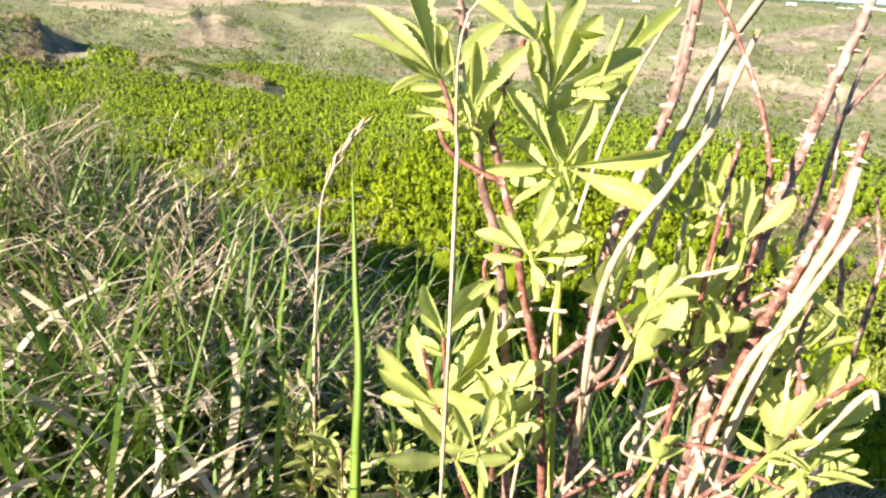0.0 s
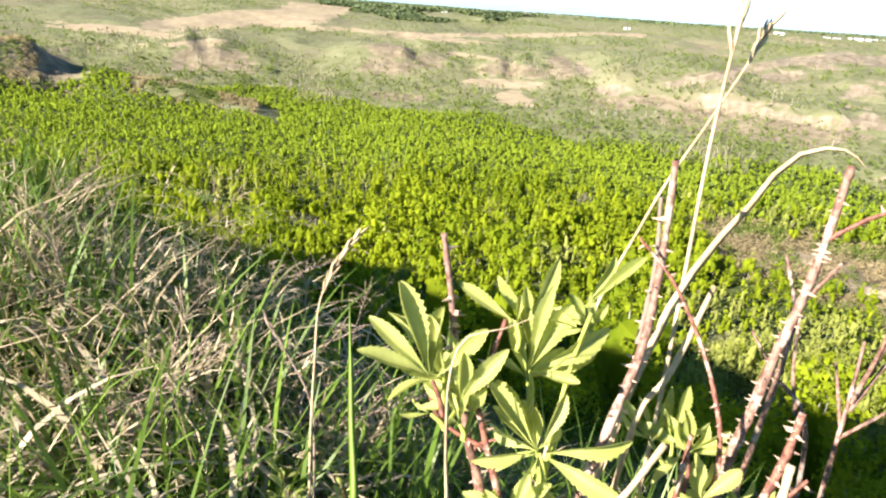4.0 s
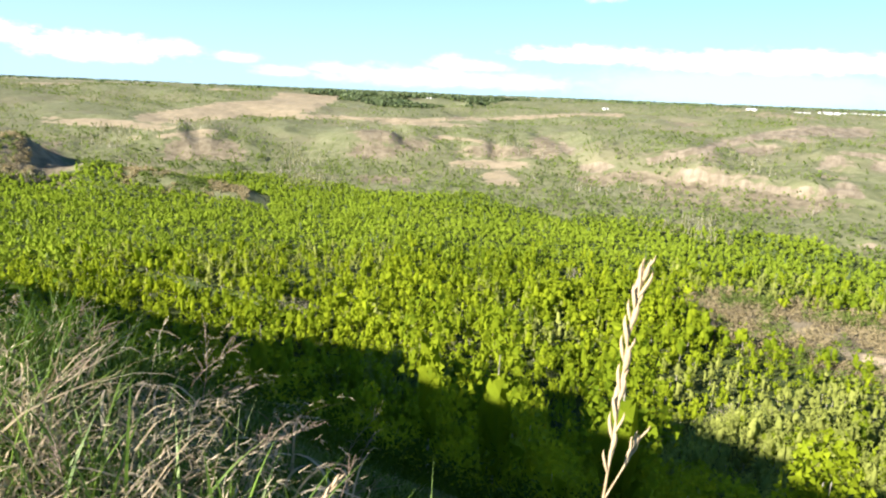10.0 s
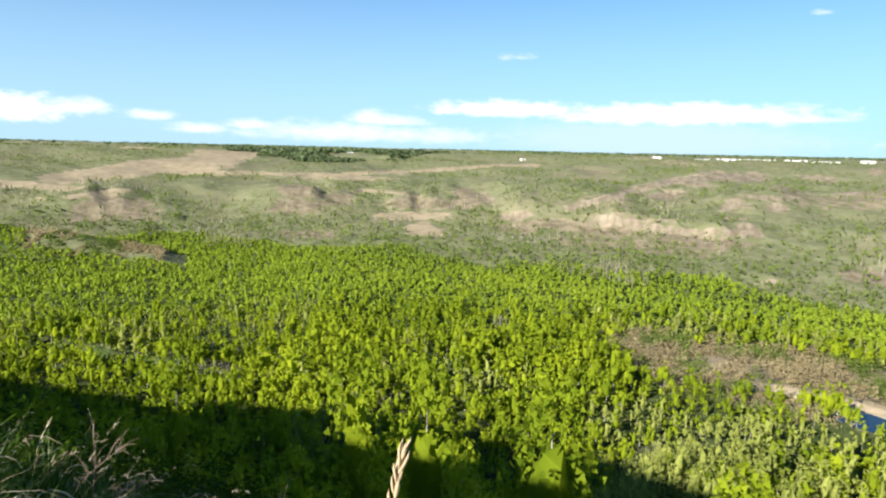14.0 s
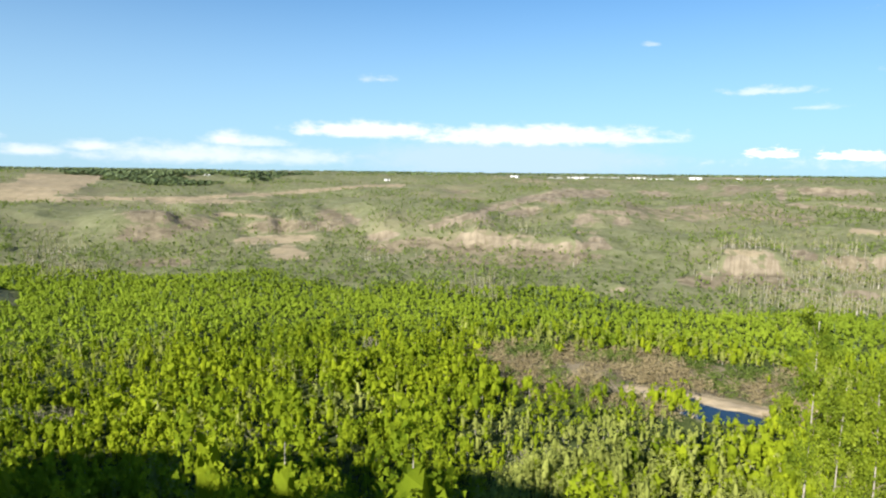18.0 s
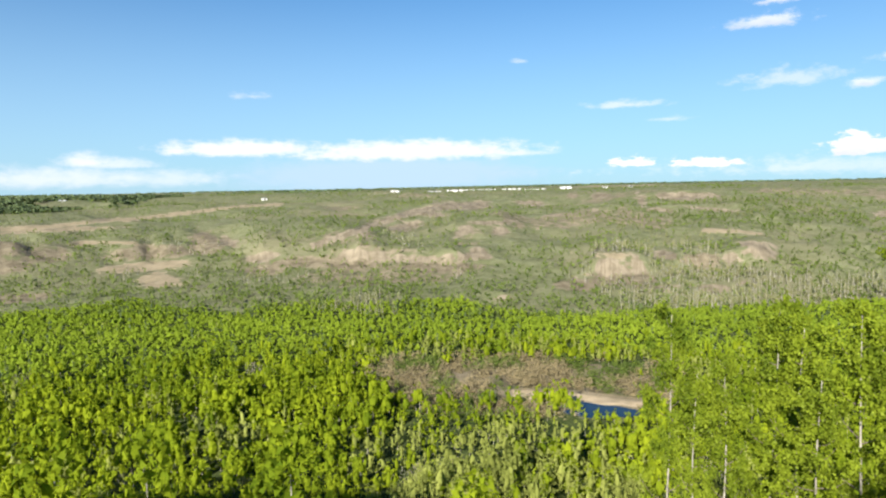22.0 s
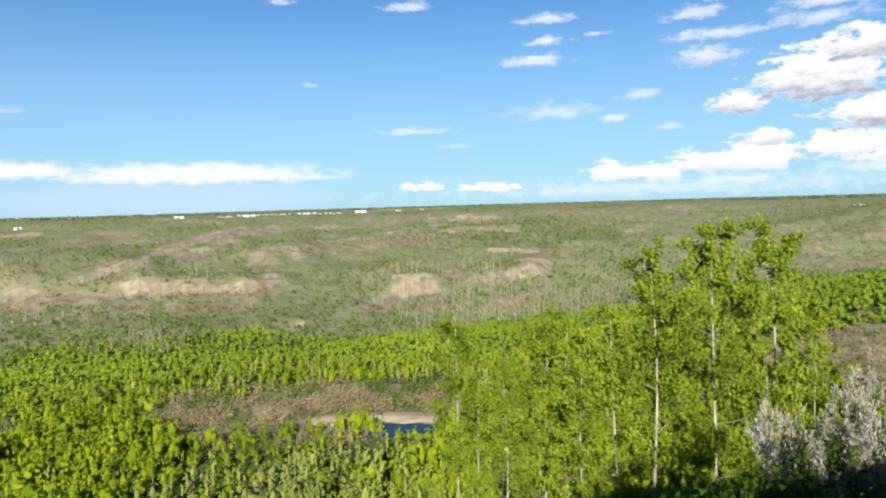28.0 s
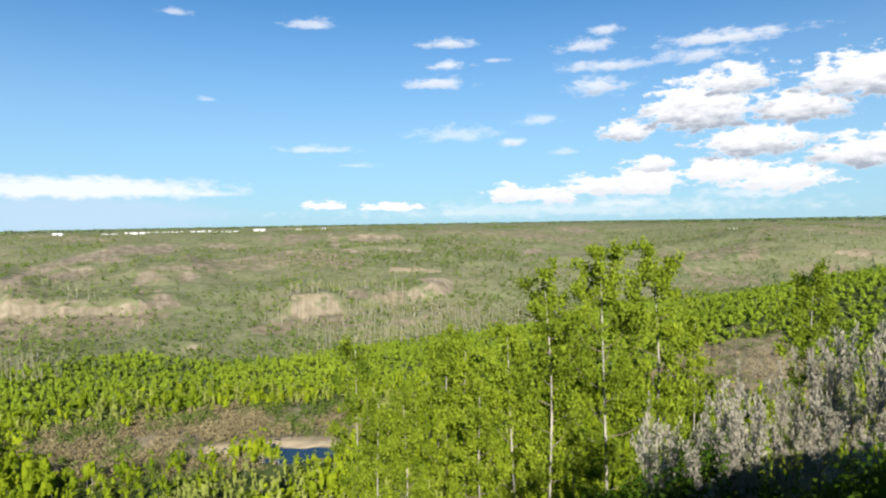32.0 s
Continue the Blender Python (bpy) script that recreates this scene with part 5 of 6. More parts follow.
def build_rose():
    g = np.random.default_rng(11)
    rose = new("wild_rose_bush")
    root = Vector((0.0, 0.25, FLOOR - 0.57))
    rose.location = root
    tagged(rose, "prickly wild rose bush with fresh yellow-green leaves", "rose bush")
    spike_v, spike_f = tube([(0, 0, 0), (0, 0.5, 0.02), (0, 1, 0.12)], 0.24, 0.01, 5, 6)
    spike = mesh_of(spike_v, spike_f, "prickle", PRICKLE)
    leaflets = [leaflet_mesh("leaflet", 40 + k) for k in range(7)]

    def stem(line, r0, r1, mat, prickles=0, length=0.007, label="", parent=None):
        pts = [tuple(Vector(p) - root) for p in from_eye(line)][::-1]
        r0, r1 = r0 * 0.68, r1 * 0.72
        v, f = tube(pts, r0, r1, 14 + 6 * len(pts), 8, 0.14, g)
        ob = piece("stem", mesh_of(v, f, "stem", mat), parent or rose, None, label)
        path = spline(pts, 120)
        for k in range(prickles):
            i = int(g.uniform(0.25 if r0 > 0.0015 else 0.05, 0.98) * 118)
            way = Vector(path[i + 1] - path[i]).normalized()
            out_ = way.cross(Vector((g.normal(), g.normal(), g.normal()))).normalized()
            rad = r0 + (r1 - r0) * i / 119
            m = facing(Vector(path[i]) + out_ * rad * 0.7, out_ - way * g.uniform(0.0, 0.35), way, length * g.uniform(0.35, 1.0))
            piece("prickle", spike, ob, m)
        return ob

    # grown stems, each told from tip to foot
    stem([(-0.089, 0.239, 0.016), (-0.083, 0.235, -0.006), (-0.078, 0.230, -0.023), (-0.068, 0.224, -0.060), (-0.050, 0.225, -0.15), (-0.02, 0.24, -0.57)], 0.0026, 0.0017, ROSE_GREY, 26, 0.006)
    stem([(-0.062, 0.244, -0.017), (-0.066, 0.233, -0.039), (-0.066, 0.228, -0.047), (-0.060, 0.223, -0.060), (-0.048, 0.219, -0.095), (-0.03, 0.225, -0.2), (-0.01, 0.24, -0.57)], 0.0026, 0.0013, ROSE_BARK, 26, 0.005, "dark red young stem")
    stem([(-0.086, 0.224, -0.041), (-0.080, 0.220, -0.052), (-0.071, 0.220, -0.058), (-0.058, 0.222, -0.063)], 0.0015, 0.0011, ROSE_BARK, 4, 0.004, "red side shoot")
    stem([(-0.011, 0.291, 0.046), (-0.009, 0.285, 0.004), (-0.010, 0.273, -0.031), (-0.017, 0.257, -0.064), (-0.024, 0.245, -0.11), (-0.02, 0.245, -0.25), (0.0, 0.25, -0.57)], 0.0040, 0.0021, ROSE_GREY, 34, 0.006, "old pale grey stem")
    stem([(-0.014, 0.292, 0.030), (-0.011, 0.287, 0.000), (-0.012, 0.275, -0.030)], 0.0020, 0.0012, TWIG, 8, 0.005, "dark dead twig")
    stem([(0.052, 0.302, 0.051), (0.050, 0.299, 0.021), (0.046, 0.293, -0.007), (0.041, 0.287, -0.030), (0.037, 0.279, -0.050), (0.031, 0.268, -0.075), (0.025, 0.255, -0.12), (0.02, 0.25, -0.25), (0.01, 0.25, -0.57)], 0.0042, 0.0021, ROSE_GREY, 120, 0.0038, "stout stem thick with pale prickles")
    stem([(0.075, 0.298, 0.040), (0.062, 0.299, 0.032), (0.050, 0.299, 0.021)], 0.0015, 0.0011, ROSE_BARK, 4, 0.005, "reddish side shoot")
    stem([(0.060, 0.264, -0.066), (0.045, 0.258, -0.088), (0.027, 0.255, -0.105)], 0.0016, 0.0012, ROSE_BARK, 6, 0.005)
    stem([(-0.019, 0.277, 0.016), (-0.003, 0.274, 0.001), (0.011, 0.267, -0.019), (0.021, 0.258, -0.039), (0.026, 0.252, -0.060), (0.026, 0.25, -0.10)], 0.0018, 0.0008, ROSE_BARK, 16, 0.004, "thin brown twig")
    stem([(0.015, 0.311, -0.011), (0.004, 0.297, -0.051), (-0.006, 0.287, -0.071), (-0.012, 0.27, -0.12)], 0.0022, 0.0018, STRAW_STEM, 0, 0.005, "dead tan cane with a broken end")
    stem([(0.004, 0.216, -0.035), (-0.004, 0.208, -0.050), (-0.018, 0.205, -0.085), (-0.02, 0.22, -0.16)], 0.0019, 0.0016, STRAW_STEM, 0, 0.004, "dead tan cane")
    stem([(0.047, 0.239, -0.045), (0.045, 0.232, -0.065), (0.038, 0.232, -0.10), (0.02, 0.245, -0.25)], 0.0026, 0.0022, STRAW_STEM, 0, 0.004, "dead pale cane with a broken end")
    stem([(0.052, 0.265, -0.038), (0.049, 0.260, -0.060), (0.041, 0.251, -0.087), (0.030, 0.242, -0.13), (0.015, 0.245, -0.3), (0.01, 0.25, -0.57)], 0.0040, 0.0020, ROSE_BARK, 70, 0.0042, "red-brown stem thick with prickles")
    stem([(0.049, 0.226, -0.060), (0.038, 0.220, -0.089), (0.027, 0.218, -0.12), (0.015, 0.235, -0.25)], 0.0021, 0.0017, STRAW_STEM, 0, 0.004, "dead straw-pale cane")
    stem([(-0.011, 0.237, -0.103), (-0.021, 0.229, -0.114), (-0.030, 0.226, -0.13)], 0.0017, 0.0013, ROSE_BARK, 8, 0.004)
    stem([(-0.030, 0.248, -0.008), (-0.034, 0.244, -0.03), (-0.036, 0.236, -0.06), (-0.035, 0.228, -0.11), (-0.02, 0.24, -0.3)], 0.0020, 0.0012, GREEN_STEM, 8, 0.004, "green young shoot")
    stem([(0.013, 0.235, -0.041), (0.012, 0.232, -0.07), (0.012, 0.235, -0.11), (0.01, 0.245, -0.2)], 0.0018, 0.0011, ROSE_BARK, 12, 0.004)
    stem([(-0.075, 0.197, -0.12), (-0.068, 0.20, -0.15), (-0.05, 0.21, -0.22), (-0.02, 0.24, -0.45)], 0.0018, 0.0012, ROSE_BARK, 12, 0.004)
    stem([(0.062, 0.222, -0.105), (0.05, 0.226, -0.13), (0.03, 0.235, -0.2), (0.01, 0.25, -0.4)], 0.0020, 0.0012, ROSE_BARK, 12, 0.004)

    def leaf(base, up, out_way, count, size):
        """A leaf: its stalk, with leaflets in pairs and one at the end."""
        b = Vector(from_eye([base])[0]) - root
        up, out_way = Vector(up).normalized(), Vector(out_way).normalized()
        side = up.cross(out_way).normalized()
        reach = size * 0.42
        v, f = tube([tuple(b - up * 0.012), tuple(b), tuple(b + up * reach)], 0.0011, 0.0006, 8, 6)
        stalk = piece("leaf", mesh_of(v, f, "leaf", GREEN_STEM), rose)
        spots_ = [(1.0, 0.0, 1.05)]
        for k in range((count - 1) // 2):
            q = 0.85 - 0.36 * k
            spots_ += [(q, radians(24 + 17 * k + g.uniform(-12, 14)), 1.0 - 0.12 * k), (q, -radians(24 + 17 * k + g.uniform(-12, 14)), 1.0 - 0.12 * k)]
        for q, t, sc in spots_:
            way = up * math.cos(t * 0.85) + side * math.sin(t * 0.85) + out_way * g.uniform(-0.6, 0.7)
            piece("leaflet", leaflets[int(g.integers(0, 7))], stalk, facing(b + up * reach * max(q, 0.02), way, -out_way + side * (0.5 if t < 0 else -0.5) * (abs(t) > 0) + up * g.uniform(0.0, 0.7), size * sc * g.uniform(0.75, 1.12)))

    # a tangle of thinner side twigs, some with small leaves at the end
    for k in range(80):
        q = g.random()
        foot = Vector((-0.05 + 0.10 * q + g.normal() * 0.014, 0.235 + 0.02 * g.normal(), -0.22 + 0.17 * g.random()))
        way = Vector((0.45 + 0.5 * g.normal(), 0.25 * g.normal(), 0.75 + 0.3 * g.random())).normalized()
        long = g.uniform(0.025, 0.075)
        bend = foot + way * long * 0.5 + Vector((g.normal(), g.normal(), g.normal())) * 0.006
        tip = foot + way * long + Vector((0, 0, -0.006 * g.random()))
        if tip.z > -0.07:
            continue
        dead = g.random() < 0.45
        stem([tuple(tip), tuple(bend), tuple(foot)], g.uniform(0.0013, 0.0024), 0.0010, STRAW_STEM if dead else (ROSE_BARK if g.random() < 0.6 else ROSE_GREY), 0 if dead else int(g.integers(3, 12)), 0.0045)
        if not dead and g.random() < 0.6:
            t = g.uniform(-1.2, 1.2)
            leaf(tuple(tip), tuple(way + Vector((0, 0, 0.5))), (math.sin(t), -math.cos(t), 0.3), 5 if g.random() < 0.6 else 3, g.uniform(0.012, 0.022))
    # the leaves on their shoots: foot of the stalk, where the leaflets join, the leaflets' tips
    high_leaves = [
        ((-0.0706, 0.2020, -0.0426), (-0.0772, 0.2058, -0.0280), [(-0.0966, 0.2113, 0.0016), (-0.0976, 0.2008, -0.0059), (-0.0966, 0.1939, -0.0121), (-0.0925, 0.2182, -0.0072), (-0.0859, 0.2256, -0.0065), (-0.0628, 0.2146, -0.0091), (-0.0878, 0.1935, -0.0260)]),
        ((-0.0634, 0.2045, -0.0483), (-0.0658, 0.2059, -0.0431), [(-0.0712, 0.2087, -0.0318), (-0.0662, 0.2143, -0.0338), (-0.0694, 0.2016, -0.0391)]),
        ((-0.0692, 0.2002, -0.0426), (-0.0749, 0.2000, -0.0380), [(-0.0848, 0.1964, -0.0381), (-0.0835, 0.2012, -0.0359)]),
        ((-0.0551, 0.2396, -0.0270), (-0.0572, 0.2430, -0.0174), [(-0.0805, 0.2401, -0.0041), (-0.0714, 0.2474, -0.0111), (-0.0601, 0.2561, -0.0112)]),
    ]
    crown_leaves = [
        ((-0.0460, 0.2325, -0.0461), (-0.0489, 0.2372, -0.0327), [(-0.0478, 0.2462, -0.0018), (-0.0551, 0.2518, -0.0094), (-0.0394, 0.2545, -0.0114), (-0.0207, 0.2471, -0.0177), (-0.0302, 0.2387, -0.0348), (-0.0618, 0.2478, -0.0184), (-0.0448, 0.2587, -0.0182)]),
        ((-0.0366, 0.2973, -0.0478), (-0.0385, 0.3042, -0.0301), [(-0.0301, 0.3164, -0.0088), (-0.0159, 0.3170, -0.0089), (-0.0358, 0.3161, -0.0206)]),
        ((-0.0333, 0.2104, -0.0659), (-0.0370, 0.2149, -0.0521), [(-0.0605, 0.2186, -0.0341), (-0.0584, 0.2266, -0.0333), (-0.0337, 0.2283, -0.0346), (-0.0571, 0.2004, -0.0526), (-0.0068, 0.2243, -0.0456), (-0.0061, 0.2098, -0.0586), (-0.0398, 0.1982, -0.0620), (-0.0496, 0.2272, -0.0448)]),
        ((-0.0373, 0.1998, -0.0928), (-0.0413, 0.2034, -0.0807), [(-0.0540, 0.2077, -0.0705), (-0.0539, 0.1957, -0.0798), (-0.0253, 0.2047, -0.0753), (-0.0353, 0.1929, -0.0836), (-0.0369, 0.2156, -0.0722)]),
    ]
    side_leaves = [
        ((-0.07, 0.212, -0.1849), (-0.0713, 0.21, -0.1535), [(-0.098, 0.2161, -0.1337), (-0.0902, 0.2162, -0.1274), (-0.0535, 0.2103, -0.1107), (-0.0387, 0.2057, -0.1209), (-0.093, 0.2011, -0.1375), (-0.0981, 0.2077, -0.153), (-0.0581, 0.2082, -0.1134)]),
        ((-0.072, 0.218, -0.1774), (-0.0747, 0.216, -0.125), [(-0.0792, 0.2069, -0.099), (-0.0652, 0.207, -0.0904), (-0.091, 0.226, -0.121), (-0.0629, 0.219, -0.1013), (-0.0619, 0.2107, -0.1071)]),
        ((-0.0498, 0.214, -0.1827), (-0.0512, 0.212, -0.1569), [(-0.0319, 0.2107, -0.1442), (-0.0365, 0.2215, -0.146), (-0.0596, 0.22, -0.1516), (-0.0439, 0.2189, -0.1703), (-0.0578, 0.2098, -0.1618), (-0.0495, 0.2119, -0.1353), (-0.0423, 0.2155, -0.1374)]),
        ((0.0136, 0.2309, -0.1123), (0.0107, 0.2360, -0.0978), [(0.0103, 0.2422, -0.0830), (0.0176, 0.2487, -0.0847), (0.0226, 0.2422, -0.0830), (-0.0097, 0.2195, -0.1026), (0.0050, 0.2458, -0.0916)]),
        ((0.0178, 0.2670, -0.0905), (0.0168, 0.2734, -0.0747), [(0.0292, 0.2826, -0.0639), (0.0327, 0.2764, -0.0708), (0.0038, 0.2595, -0.0799), (0.0167, 0.2862, -0.0609), (0.0074, 0.2834, -0.0699)]),
        ((0.0509, 0.2432, -0.1291), (0.0487, 0.2482, -0.1156), [(0.0587, 0.2575, -0.1024), (0.0665, 0.2529, -0.1092), (0.0410, 0.2534, -0.1075), (0.0516, 0.2626, -0.1060)]),
        ((0.0412, 0.2673, -0.1048), (0.0392, 0.2715, -0.0932), [(0.0456, 0.2781, -0.0832), (0.0326, 0.2775, -0.0840), (0.0462, 0.2711, -0.0894)]),
    ]
    low_leaves = [
        ((0.0586, 0.266, -0.1666), (0.059, 0.264, -0.1477), [(0.076, 0.2552, -0.1272), (0.0769, 0.2651, -0.1404), (0.0666, 0.2594, -0.1197), (0.0634, 0.2716, -0.1223), (0.0701, 0.2553, -0.1227), (0.0595, 0.2676, -0.1338), (0.0734, 0.2714, -0.1523)]),
        ((0.057, 0.262, -0.1817), (0.0583, 0.26, -0.1638), [(0.0756, 0.2545, -0.1539), (0.0752, 0.2679, -0.1521), (0.0663, 0.2674, -0.1498), (0.0686, 0.2504, -0.1576), (0.0634, 0.2641, -0.1546)]),
        ((0.0418, 0.275, -0.1623), (0.0413, 0.273, -0.1373), [(0.0547, 0.263, -0.1158), (0.0491, 0.2731, -0.1168), (0.0412, 0.2717, -0.1193), (0.0331, 0.2671, -0.1219), (0.0542, 0.2695, -0.1268)]),
        ((0.0332, 0.27, -0.1616), (0.0281, 0.268, -0.1361), [(0.0241, 0.2741, -0.1166), (0.0314, 0.2643, -0.1139), (0.0236, 0.261, -0.121), (0.0208, 0.272, -0.1244)]),
        ((0.0538, 0.2259, -0.1548), (0.0579, 0.2345, -0.1390), [(0.0609, 0.2458, -0.1162), (0.0751, 0.2440, -0.1219), (0.0702, 0.2335, -0.1308), (0.0632, 0.2235, -0.1423), (0.0566, 0.2482, -0.1280)]),
        ((0.0392, 0.2383, -0.1273), (0.0395, 0.2426, -0.1179), [(0.0520, 0.2519, -0.1078), (0.0512, 0.2437, -0.1151), (0.0317, 0.2483, -0.1090), (0.0412, 0.2549, -0.1075)]),
        ((0.0556, 0.2166, -0.1511), (0.0533, 0.2188, -0.1442), [(0.0623, 0.2256, -0.1367), (0.0612, 0.2178, -0.1427), (0.0480, 0.2240, -0.1384)]),
        ((0.0102, 0.2492, -0.1302), (0.0038, 0.2516, -0.1194), [(-0.0097, 0.2484, -0.1151), (-0.0051, 0.2420, -0.1230), (0.0032, 0.2611, -0.1079), (0.0151, 0.2623, -0.1155)]),
        ((0.0206, 0.2571, -0.1214), (0.0185, 0.2617, -0.1093), [(0.0120, 0.2636, -0.0995), (0.0224, 0.2717, -0.1005), (0.0256, 0.2635, -0.1060)]),
        ((-0.0407, 0.1676, -0.1529), (-0.0450, 0.1733, -0.1364), [(-0.0551, 0.1751, -0.1237), (-0.0434, 0.1850, -0.1219), (-0.0352, 0.1785, -0.1279), (-0.0550, 0.1665, -0.1327), (-0.0392, 0.1661, -0.1419)]),
        ((-0.0382, 0.1878, -0.1356), (-0.0407, 0.1923, -0.1235), [(-0.0493, 0.1942, -0.1117), (-0.0373, 0.1976, -0.1145), (-0.0306, 0.1928, -0.1206)]),
        ((0.0094, 0.2789, -0.0889), (0.0104, 0.2840, -0.0783), [(0.0032, 0.2877, -0.0639), (0.0136, 0.2990, -0.0578), (0.0240, 0.2892, -0.0679), (0.0194, 0.2815, -0.0759)]),
    ]
    for foot, hub, tips in high_leaves + crown_leaves + side_leaves + low_leaves:
        a, b = (Vector(from_eye([p])[0]) - root for p in (foot, hub))
        v, f = tube([tuple(a), tuple(a.lerp(b, 0.5) + Vector((0.001, 0, 0))), tuple(b)], 0.0013, 0.0007, 9, 6)
        stalk = piece("leaf", mesh_of(v, f, "leaf", GREEN_STEM if g.random() < 0.7 else ROSE_BARK), rose)
        for tip in tips:
            way = Vector(from_eye([tip])[0]) - root - b
            face = Vector((0.32, -0.87, 0.37)) + Vector((g.normal(), g.normal(), g.normal())) * 0.42
            m = facing(b + way * 0.06, way, face, way.length * 0.97)
            piece("leaflet", leaflets[int(g.integers(0, 7))], stalk, m @ Matrix.Diagonal((g.uniform(0.58, 0.95), 1, 1, 1)))
        # a younger leaf half hidden behind it
        back = b.lerp(a, g.uniform(0.3, 0.9)) + Vector((g.normal() * 0.005, 0.009 + 0.006 * g.random(), g.normal() * 0.003))
        v, f = tube([tuple(a), tuple(back)], 0.0011, 0.0007, 5, 6)
        young = piece("leaf", mesh_of(v, f, "leaf", GREEN_STEM), rose)
        heading, fan = g.uniform(-0.9, 0.9), int(g.integers(4, 7))
        for j in range(fan):
            t = heading + (j - (fan - 1) / 2) * g.uniform(0.40, 0.62)
            way = Vector((math.sin(t), 0.35 * g.normal(), math.cos(t)))
            face = Vector((0.32, -0.87, 0.37)) + Vector((g.normal(), g.normal(), g.normal())) * 0.5
            m = facing(back, way, face, g.uniform(0.016, 0.027))
            piece("leaflet", leaflets[int(g.integers(0, 7))], young, m @ Matrix.Diagonal((g.uniform(0.6, 0.95), 1, 1, 1)))


build_rose()


def build_sprouts():
    """Small rose shoots with reddish stalks, in the grass beside the bush."""
    g = np.random.default_rng(17)
    leaves = [leaflet_mesh("leaflet", 60 + k) for k in range(4)]
    for x, y, tall in ((-0.33, 0.47, 0.19), (-0.27, 0.45, 0.16), (-0.30, 0.55, 0.16), (-0.13, 0.36, 0.20), (-0.36, 0.50, 0.15), (-0.24, 0.41, 0.17), (-0.29, 0.43, 0.13), (-0.18, 0.38, 0.16), (-0.09, 0.33, 0.19), (-0.21, 0.47, 0.15), (-0.03, 0.34, 0.20), (0.05, 0.36, 0.18)):
        z = float(height(x, y))
        sprout = new("rose_sprout")
        sprout.location = (x, y, z)
        tagged(sprout, "small rose shoot with a red stalk and young leaves", "rose shoot", "rose shoots in the grass")
        top = (g.uniform(-0.02, 0.02), g.uniform(-0.02, 0.02), tall)
        v, f = tube([(0, 0, -0.02), (0.006, 0, tall * 0.5), top], 0.0016, 0.0009, 9, 6)
        piece("stem", mesh_of(v, f, "stem", ROSE_BARK), sprout)
        line = spline([(0, 0, 0), (0.006, 0, tall * 0.5), top], 30)
        for k in range(26):
            at = Vector(line[int(8 + 21 * (k + g.random()) / 26) if k < 25 else 29])
            t = k * 2.4
            way = Vector((math.cos(t), math.sin(t), g.uniform(0.2, 1.2)))
            piece("leaflet", leaves[k % 4], sprout, facing(at, way, Vector((0, 0, 1)) + way * 0.1, g.uniform(0.018, 0.032)))


build_sprouts()


def build_twigs():
    """Dead grey shrub twigs standing behind the rose."""
    for lines in (([(0.125, 0.479, -0.092), (0.123, 0.466, -0.125), (0.121, 0.455, -0.165), (0.121, 0.445, -0.3), (0.12, 0.44, -0.62)], [(0.140, 0.474, -0.100), (0.124, 0.462, -0.137)],
                   [(0.150, 0.466, -0.128), (0.122, 0.457, -0.155)], [(0.112, 0.477, -0.11), (0.122, 0.460, -0.150)], [(0.141, 0.426, -0.015), (0.134, 0.45, -0.06), (0.124, 0.465, -0.128)],
                   [(0.155, 0.46, -0.03), (0.14, 0.455, -0.06), (0.133, 0.452, -0.066)], [(0.118, 0.44, -0.02), (0.128, 0.452, -0.07), (0.124, 0.462, -0.13)]),
                  ([(0.059, 0.488, -0.105), (0.078, 0.475, -0.129), (0.103, 0.458, -0.160), (0.11, 0.45, -0.3), (0.115, 0.445, -0.62)], [(0.085, 0.49, -0.08), (0.088, 0.475, -0.12), (0.095, 0.464, -0.15)]),
                  ([(0.077, 0.436, -0.020), (0.072, 0.425, -0.056), (0.069, 0.415, -0.095), (0.06, 0.41, -0.25), (0.05, 0.40, -0.6)], [(0.090, 0.44, -0.03), (0.073, 0.428, -0.055)], [(0.060, 0.44, -0.03), (0.071, 0.424, -0.06)])):
        root = Vector(from_eye([lines[0][-1]])[0])
        thing = new("dead_shrub_twig")
        thing.location = root
        tagged(thing, "dead grey forked shrub twig beside the rose", "twig", "dead twigs behind the rose")
        for k, line in enumerate(lines):
            pts = [tuple(Vector(p) - root) for p in from_eye(line)][::-1]
            v, f = tube(pts, 0.0024 if k == 0 else 0.0015, 0.0010, 8 + 3 * len(pts), 6, 0.12)
            piece("stem" if k == 0 else "side_twig", mesh_of(v, f, "twig", ROSE_GREY), thing)


build_twigs()


